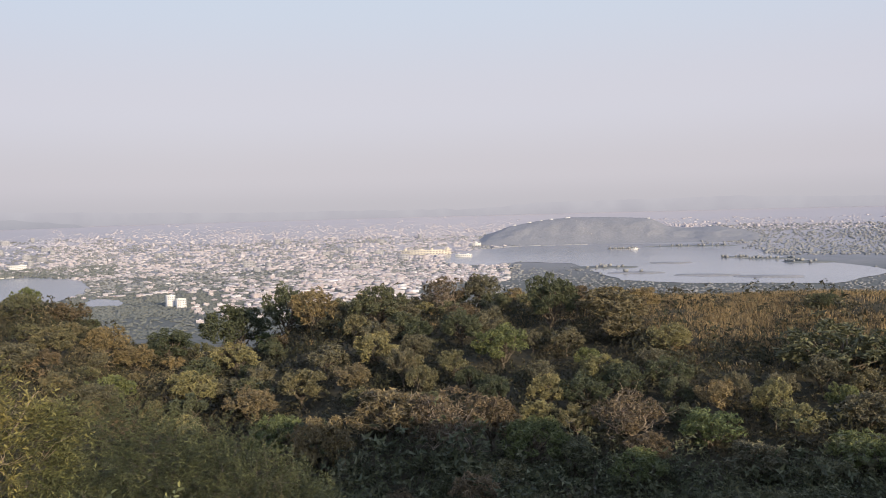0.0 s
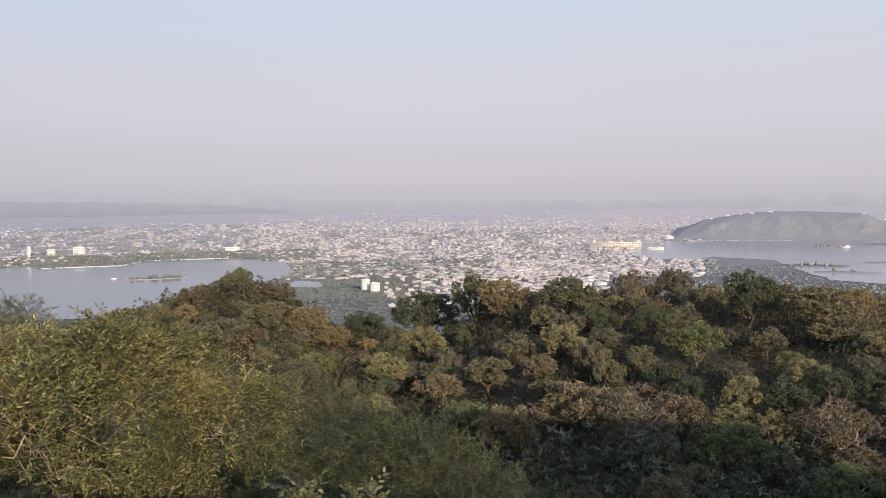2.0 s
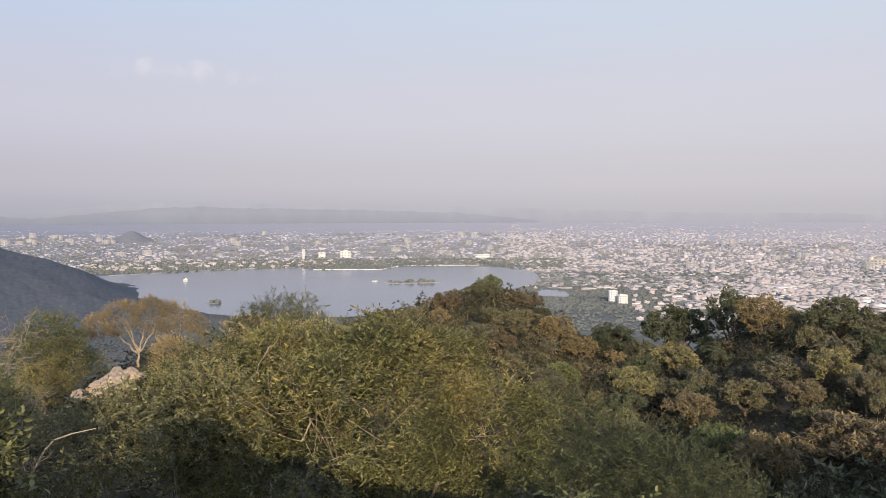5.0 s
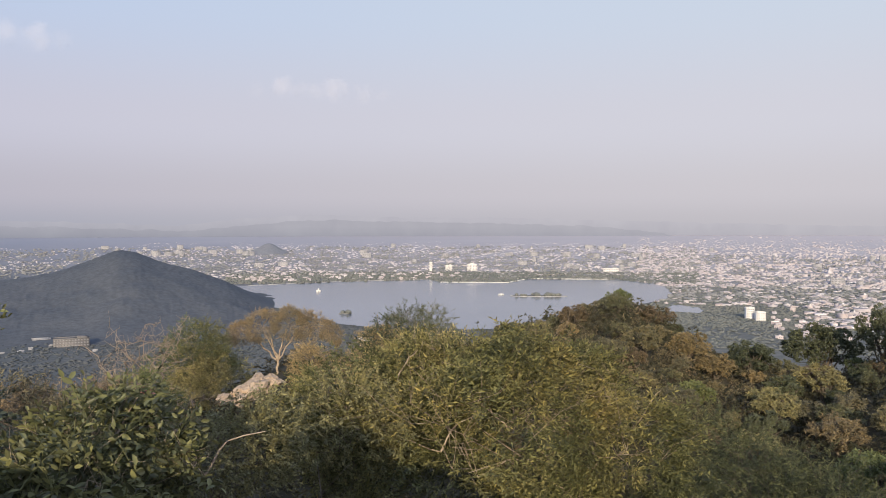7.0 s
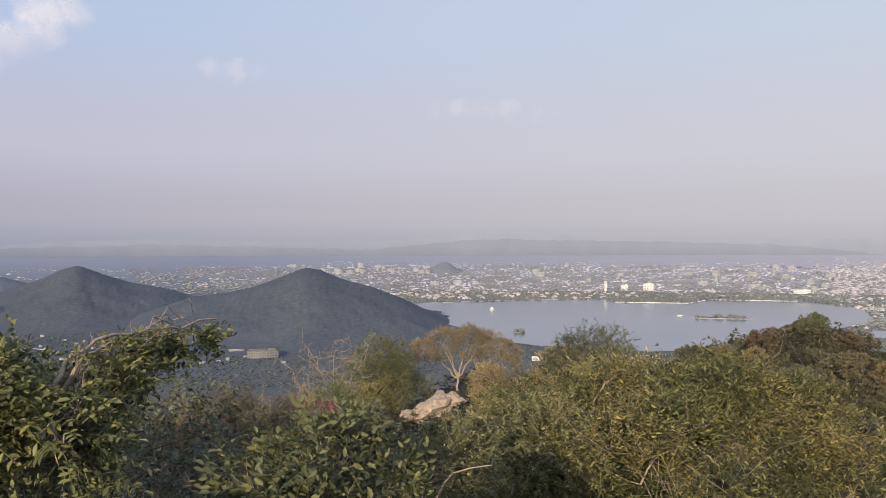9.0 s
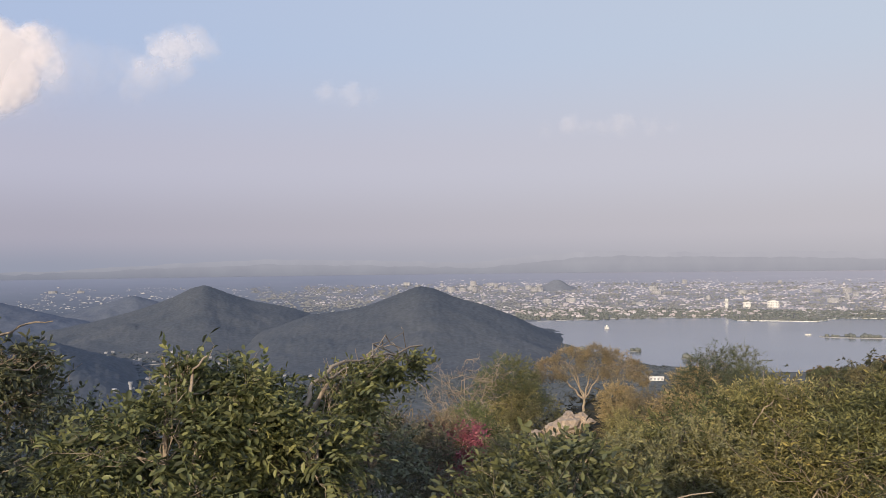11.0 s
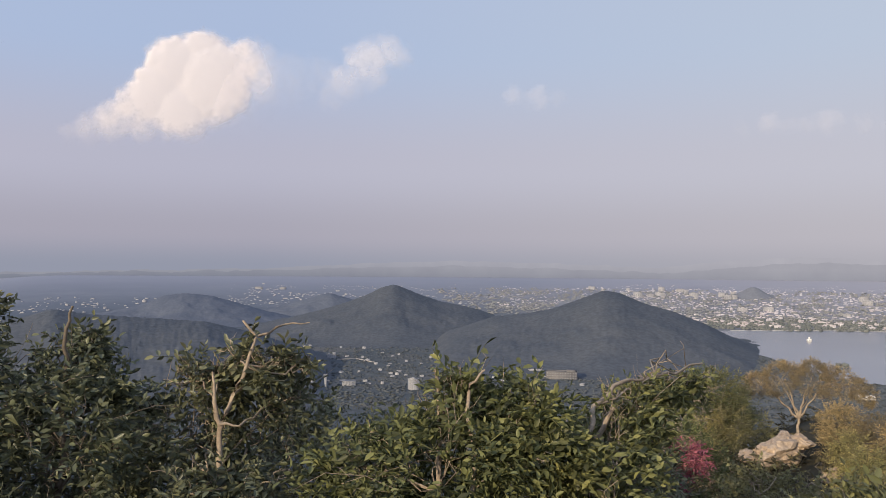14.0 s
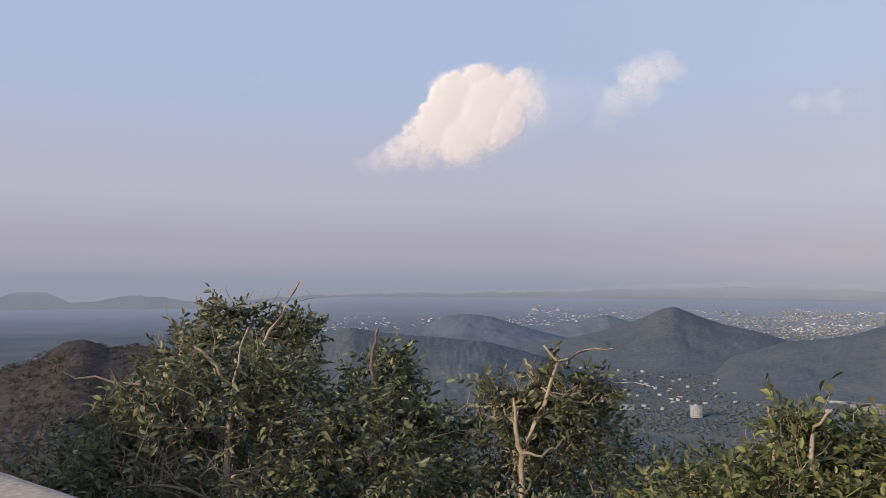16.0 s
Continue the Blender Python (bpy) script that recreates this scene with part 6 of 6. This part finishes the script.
building("low white palace standing in the lake", -1.0, -3.42, 62, 24, 8, M_BUNGALOW, 1, 9, ((-0.3, 8, 4), (0.25, 10, 4)), "palace", "lake_palace")
building("white temple block on the far shore", -1.9, -2.72, 42, 20, 14, M_BUNGALOW, 2, 5, ((0.0, 10, 8),))
building("tall white tower block by the lake road", 40.05, -3.10, 11, 11, 34, M_BUNGALOW, 8, 3)
building("white office block by the lake road", 38.8, -3.02, 26, 14, 19, M_BUNGALOW, 4, 6, ((0.2, 6, 4),))
building("white hotel block by the lake road", 37.2, -3.02, 38, 16, 23, M_BUNGALOW, 4, 7, ((0.0, 12, 5),))
building("long white building near the shore", 27.7, -3.10, 55, 18, 13, M_BUNGALOW, 2, 9)
building("long white school building in the valley", 81.9, -8.3, 64, 14, 11, M_HAZE_GREYED, 3, 14, ((-0.45, 7, 3), (0.42, 7, 3)))
building("slim water tower beside the school", 79.7, -8.2, 4, 4, 17, M_GREYWALL, 0, 0, ((0.0, 6, 4),), "water tower", "water_tower")
building("grey concrete building in the valley", 78.2, -8.05, 26, 14, 7, M_GREYWALL, 2, 6)
building("unfinished concrete frame beside a road", 79.3, -6.25, 17, 10, 9, M_GREYWALL, 2, 4, ((-0.3, 4, 3), (0.3, 4, 3)))
building("long white shed in the valley", 77.5, -5.02, 45, 16, 6, M_HAZE_GREYED, 0, 0, ((0.2, 12, 2),))
building("white apartment block in the valley", 73.6, -8.35, 15, 12, 15, M_HAZE_GREYED, 5, 5, ((0.0, 5, 3),), turn=15)
building("white villa among trees", 65.3, -7.1, 24, 12, 6, M_HAZE_GREYED, 1, 5)
building("large grey-brown institute building in the valley", 63.5, -7.5, 50, 22, 12, M_BROWNWALL, 3, 12, ((0.3, 14, 3),))
building("white long-roofed hall beside the institute", 65.2, -7.15, 26, 14, 6, M_GREYWALL, 1, 6)
building("white farmhouse on the near shore", 44.6, -7.85, 22, 10, 5, M_BUNGALOW, 1, 4)
# grey in place of white walls, dimming these flats for haze
building("white block of flats far off on the plain", 84.2, -1.5, 36, 16, 10, M_GREYWALL, 2, 6)
building("white block of flats far off on the plain", 82.6, -1.52, 30, 16, 9, M_GREYWALL, 2, 5)
building("small white hilltop shrine", 60.9, -1.0, 9, 8, 3, M_GREYWALL, 0, 0, ((0.0, 3, 3),), "shrine", "shrine")
bpy.data.objects["shrine"].location = (*(way(60.75) * 1960).xy, EYE_Z + 1960 * math.tan(radians(-1.5)))


def tower_blocks(n, az_range, el_range, seed):
    """Blocks of flats rising out of the low houses."""
    rng = random.Random(seed)
    for _ in range(n):
        az, el = rng.uniform(*az_range), rng.uniform(*el_range)
        if on_water(*plain_spot(az, el)[:2]):
            continue
        m = M_HAZE_GREYED
        building("pale block of flats among the city houses", az, el, rng.uniform(16, 42), 14, rng.uniform(10, 20), m, 3, 4, ((rng.uniform(-0.3, 0.3), 6, 3),), turn=rng.uniform(-20, 20))


tower_blocks(20, (52, 62), (-2.1, -1.35), 71)
tower_blocks(26, (24, 52), (-3.0, -1.4), 72)
tower_blocks(18, (0, 24), (-4.2, -1.5), 73)

for k, (az_, el_, w_) in enumerate(((-3.6, -1.62, 16), (-4.6, -1.32, 14), (-5.6, -1.14, 18), (-6.4, -1.05, 14), (-7.1, -0.98, 16), (-8.2, -0.90, 22), (-13.6, -1.04, 12))):
    ob = building("small white house on the crest of the long hill", 0.0, -2.0, w_, 8, 4, M_BUNGALOW)
    ob.location, ob.rotation_euler = (*(way(az_) * 3978).xy, EYE_Z + 3978 * math.tan(radians(el_)) - 3.0), (0, 0, radians(az_))


def island(label, az, el, long, wide, n, seed, walled=False, turn=0.0, mat=None):
    """A low island in the lake with trees, some with a white retaining wall."""
    rng = np.random.default_rng(seed)
    x, y, _ = plain_spot(az, el)
    ob = tagged(new("island"), label, "island", "islands in the lakes")
    ob.location, ob.rotation_euler = (x, y, PLAIN + 0.8), (0, 0, radians(az + turn))
    ring = 40
    v = [(0, 0, 1.6)]
    for k in range(ring):
        a = 2 * math.pi * k / ring
        q = 1 + (0 if walled else 0.4 * noise.noise((math.cos(a) * 1.5, math.sin(a) * 1.5, seed)) + 0.22 * noise.noise((math.cos(a) * 5, math.sin(a) * 5, seed)))
        for s, z in ((0.9, 1.5), (1.0, -0.5)):
            v.append((math.cos(a) * long / 2 * q * s, math.sin(a) * wide / 2 * q * s, z))
    f = []
    for k in range(ring):
        a, b = 1 + 2 * k, 1 + 2 * ((k + 1) % ring)
        f += [(0, a, b), (a, a + 1, b + 1), (a, b + 1, b)]
    part("bank", mesh_of("bank", np.array(v), np.array(f)), mat or M_MARSH, ob)
    if walled:
        w = np.array([(math.cos(2 * math.pi * k / 48) * long * 0.51, math.sin(2 * math.pi * k / 48) * wide * 0.51, h) for k in range(48) for h in (-0.5, 1.3)])
        g = np.array([(2 * k, 2 * ((k + 1) % 48), 2 * ((k + 1) % 48) + 1, 2 * k + 1) for k in range(48)])
        me = mesh_of("retaining_wall", w, g)
        part("retaining_wall", me, M_HAZE_GREYED, ob, "white retaining wall at the waterline")
    bm = bmesh.new()
    bmesh.ops.create_icosphere(bm, subdivisions=1, radius=1.0)
    iv, fi = np.array([q.co for q in bm.verts]), np.array([[q.index for q in face.verts] for face in bm.faces])
    bm.free()
    for k in range(n):
        s = rng.uniform(3.5, 7.0)
        a, q = rng.uniform(0, 6.28), math.sqrt(rng.uniform(0, 0.75))
        c = (math.cos(a) * q * long / 2, math.sin(a) * q * wide / 2, 1.5 + s * 0.5)
        vv = iv * (s, s, s * 0.85) * (1 + rng.normal(0, 0.16, (len(iv), 1)))
        part("tree_crown", mesh_of("tree_crown", vv, fi, True), M_CLUMP if mat is None else M_HAZED_CROWN, ob, at=c)


island("walled garden island with trees in the lake", 32.6, -4.80, 145, 34, 34, 1, True)
island("small wooded islet off the shore", 46.0, -5.98, 26, 12, 6, 2)
island("small wooded islet off the near shore", 42.6, -6.42, 24, 12, 5, 3)
island("wooded islet near the hill foot", 49.6, -6.0, 16, 9, 3, 10)
island("low green islet in the pale lake", -19.05, -3.75, 85, 60, 7, 4, mat=M_MARSH)
island("low green islet in the pale lake", -21.2, -3.84, 170, 60, 14, 5, mat=M_MARSH)
island("reedy spit running out from the shore", -23.3, -4.05, 130, 90, 12, 9, mat=M_MARSH)
island("long low green shoal across the lake", -16.6, -2.98, 380, 70, 16, 6, mat=M_MARSH)
island("palace island with trees and white walls", -11.9, -3.12, 125, 34, 18, 7, True, mat=M_MARSH)
island("low marshy shoal in the lake", -10.6, -4.36, 210, 80, 12, 8, mat=M_MARSH)
island("flat mud shoal near the shore", -14.9, -4.1, 120, 70, 0, 11, mat=M_MUD)
island("flat mud shoal near the shore", -17.3, -4.92, 150, 60, 0, 12, mat=M_MUD)
island("flat mud shoal near the shore", -21.3, -5.0, 170, 60, 0, 13, mat=M_MUD)
island("flat mud shoal near the shore", -12.9, -4.75, 140, 60, 2, 14, mat=M_MUD)
building("white domed pavilion on the lake", 47.8, -4.46, 12, 10, 5, M_BUNGALOW, 1, 3, ((0.0, 4, 5),), "pavilion", "pavilion", up=0.6)
building("white pavilion on the palace island", -12.6, -3.2, 30, 12, 6, M_BUNGALOW, 1, 5, ((0.2, 6, 4),), "pavilion", "pavilion")
building("small white boat station on the lake", 35.2, -4.72, 14, 6, 3, M_BUNGALOW, 1, 3, (), "pavilion", "boat_station", up=0.5)


def embankment(points, label, high=1.6, mat=None):
    """A pale retaining wall along the shore."""
    line = [plain_spot(a, e) for a, e in points]
    rows = []
    for p, q in zip(line, line[1:]):
        d = q - p
        for i in range(max(1, int(np.linalg.norm(d) / 60))):
            n_ = max(1, int(np.linalg.norm(d) / 60))
            c = p + d * (i + 0.5) / n_
            rows.append((c[0], c[1], PLAIN + 0.3, np.linalg.norm(d[:2]) / n_ + 0.5, 3.0, high, math.atan2(d[1], d[0])))
    v, f = boxes(rows)
    thing("embankment", mesh_of("embankment", v, f), mat or M_BUNGALOW, label, "embankment", kind="structure")


embankment([(52.5, -3.95), (46.4, -3.75), (40.4, -3.64)], "low pale embankment wall along the far shore", 1.8, M_HAZE_GREYED)
embankment([(39.4, -3.84), (34.7, -3.86), (33.3, -3.58), (27.5, -3.58)], "curved white promenade wall along the shore", 2.0)
embankment([(-1.8, -2.93), (-5.3, -2.78), (-9.5, -2.76)], "pale embankment wall under the wooded hill", 2.0, M_HAZE_GREYED)
embankment([(78.9, -6.3), (77.6, -6.25), (76.4, -6.5)], "pale curved road on the valley floor", 1.2, M_ROAD)

# ---- clouds ----


def cloud_material(name, thick, full, across):
    """White vapour, clear where it is thin, faded right and downward to fit the camera's view."""
    m, nt, b = material(name, 1.0, spec=0.0)
    b.inputs["Base Color"].default_value = (0.76, 0.725, 0.745, 1)
    co, sep = nt.nodes.new("ShaderNodeTexCoord"), nt.nodes.new("ShaderNodeSeparateXYZ")
    nt.links.new(co.outputs["Object"], sep.inputs[0])

    def calc(op, a, c):
        q = nt.nodes.new("ShaderNodeMath")
        q.operation = op
        for i, val in enumerate((a, c)):
            if isinstance(val, bpy.types.NodeSocket):
                nt.links.new(val, q.inputs[i])
            else:
                q.inputs[i].default_value = val
        return q.outputs[0]
    body = calc("MULTIPLY", sep.outputs["Y"], -1.0 / thick)
    side = nt.nodes.new("ShaderNodeMapRange")
    nt.links.new(sep.outputs["X"], side.inputs["Value"])
    side.inputs["From Min"].default_value, side.inputs["From Max"].default_value = across[0], across[1]
    side.inputs["To Min"].default_value, side.inputs["To Max"].default_value = 1.0, across[2]
    ragged = calc("ADD", calc("MULTIPLY", noise_node(nt, 70.0, 8, 0.62), 1.7), 0.15)
    low = nt.nodes.new("ShaderNodeMapRange")
    nt.links.new(sep.outputs["Z"], low.inputs["Value"])
    low.inputs["From Min"].default_value, low.inputs["From Max"].default_value = -290, 90
    low.inputs["To Min"].default_value, low.inputs["To Max"].default_value = 0.24, 1.0
    fade = calc("MULTIPLY", calc("MULTIPLY", calc("MULTIPLY", body, side.outputs[0]), ragged), low.outputs[0])
    thin = nt.nodes.new("ShaderNodeMapRange")
    thin.interpolation_type = "SMOOTHSTEP"
    nt.links.new(fade, thin.inputs["Value"])
    thin.inputs["To Max"].default_value = full
    clear, mix_ = nt.nodes.new("ShaderNodeBsdfTransparent"), nt.nodes.new("ShaderNodeMixShader")
    nt.links.new(thin.outputs[0], mix_.inputs[0])
    nt.links.new(clear.outputs[0], mix_.inputs[1])
    nt.links.new(b.outputs[0], mix_.inputs[2])
    nt.links.new(mix_.outputs[0], nt.nodes["Material Output"].inputs["Surface"])
    return m


def cloud(label, az, el, d, lobes, mat, seed, unit=3.08, rough=1.0):
    """The billowing near side of a cloud; lobes are (right, up, radius) across the line of sight."""
    rng = np.random.default_rng(seed)
    balls = []
    for x, z, r in lobes:
        balls.append((x, z, r))
        for _ in range(26):
            a, q = rng.uniform(0, 6.28), rng.uniform(0.12, 0.32)
            balls.append((x + math.cos(a) * r * 0.88, z + math.sin(a) * r * 0.88, r * q))
    x0, x1 = min(x - r for x, _, r in balls) - 3, max(x + r for x, _, r in balls) + 3
    z0, z1 = min(z - r for _, z, r in balls) - 3, max(z + r for _, z, r in balls) + 3
    gx, gz = np.arange(x0, x1, 1.6), np.arange(z0, z1, 1.6)
    X, Z = np.meshgrid(gx, gz, indexing="ij")
    wx = np.array([noise.noise((a / 14, b / 14, seed)) + 0.5 * noise.noise((a / 6, b / 6, seed + 3.0)) for a, b in zip(X.ravel(), Z.ravel())]).reshape(X.shape) * 6 * rough
    wz = np.array([noise.noise((a / 14, b / 14, seed + 9.0)) + 0.5 * noise.noise((a / 6, b / 6, seed + 7.0)) for a, b in zip(X.ravel(), Z.ravel())]).reshape(X.shape) * 6 * rough
    H = np.zeros_like(X)
    for x, z, r in balls:
        H = np.maximum(H, np.sqrt(np.maximum(0, r * r - (X + wx - x) ** 2 - (Z + wz - z) ** 2)) * 0.13)
    for _ in range(10):
        H[1:-1, 1:-1] = (H[1:-1, 1:-1] * 4 + H[:-2, 1:-1] + H[2:, 1:-1] + H[1:-1, :-2] + H[1:-1, 2:]) / 8
    idx = np.arange(X.size).reshape(X.shape)
    f = np.stack([idx[:-1, :-1], idx[1:, :-1], idx[1:, 1:], idx[:-1, 1:]], 2).reshape(-1, 4)
    used = H.ravel()[f].max(1) > 0.05
    keep = np.unique(f[used])
    back = np.full(X.size, -1)
    back[keep] = np.arange(len(keep))
    v = np.stack([X, -H, Z], 2).reshape(-1, 3)[keep] * unit
    ob = thing("cloud", mesh_of("cloud", v, back[f[used]], True), mat, label, "cloud", "clouds")
    ob.location, ob.rotation_euler = way(az, el) * d, (0, 0, radians(az))
    ob.visible_shadow = False


M_CLOUD = cloud_material("sunlit_cloud", 10.0, 0.96, (70, 460, 0.06))
M_WISP = cloud_material("thin_cloud", 20.0, 0.50, (-400, 400, 0.8))
M_VEIL = cloud_material("cloud_veil", 34.0, 0.30, (-400, 400, 0.8))
M_FAINT = cloud_material("faint_cloud", 22.0, 0.47, (-400, 400, 0.8))
cloud("large sunlit heap cloud with a soft lower edge", 88.9, 11.6, 4500, [(40, 15, 72), (100, 50, 48), (-20, 35, 52), (20, 55, 46), (-60, -25, 46), (-10, -35, 55), (-116, -60, 36), (-70, -60, 34), (-152, -76, 28), (-182, -82, 18), (30, -26, 44), (135, 25, 48), (175, 20, 36), (118, 50, 44), (-85, -40, 40), (-42, 4, 46), (150, 48, 30)], M_CLOUD, 3)
cloud("thin veil trailing from the heap cloud", 84.4, 12.1, 4500, [(0, 0, 60), (50, 14, 50), (-55, -20, 55), (100, 22, 40), (-20, -50, 45), (30, 36, 36)], M_VEIL, 11, rough=1.6)
cloud("thin ragged wisp beside the heap cloud", 77.0, 13.0, 4500, [(0, 25, 44), (-36, -12, 38), (32, 44, 34), (-62, -40, 26), (58, 38, 24), (10, 0, 30)], M_WISP, 5, rough=1.6)
cloud("thin flat wisp low in the haze", 46.6, 9.4, 4500, [(0, 2, 22), (-30, -4, 16), (-90, 2, 20), (50, -8, 16), (80, -10, 14), (-130, -6, 14), (-60, -2, 14)], M_FAINT, 6, rough=1.6)
cloud("small pale wisp in the haze", 65.2, 11.6, 4500, [(0, 0, 24), (-40, 5, 22), (35, 2, 16)], M_FAINT, 7, rough=1.6)
cloud("small pale wisp high in the sky", 102.0, 13.7, 4500, [(0, 0, 16), (-40, -4, 18), (40, -6, 14)], M_FAINT, 8, rough=1.6)
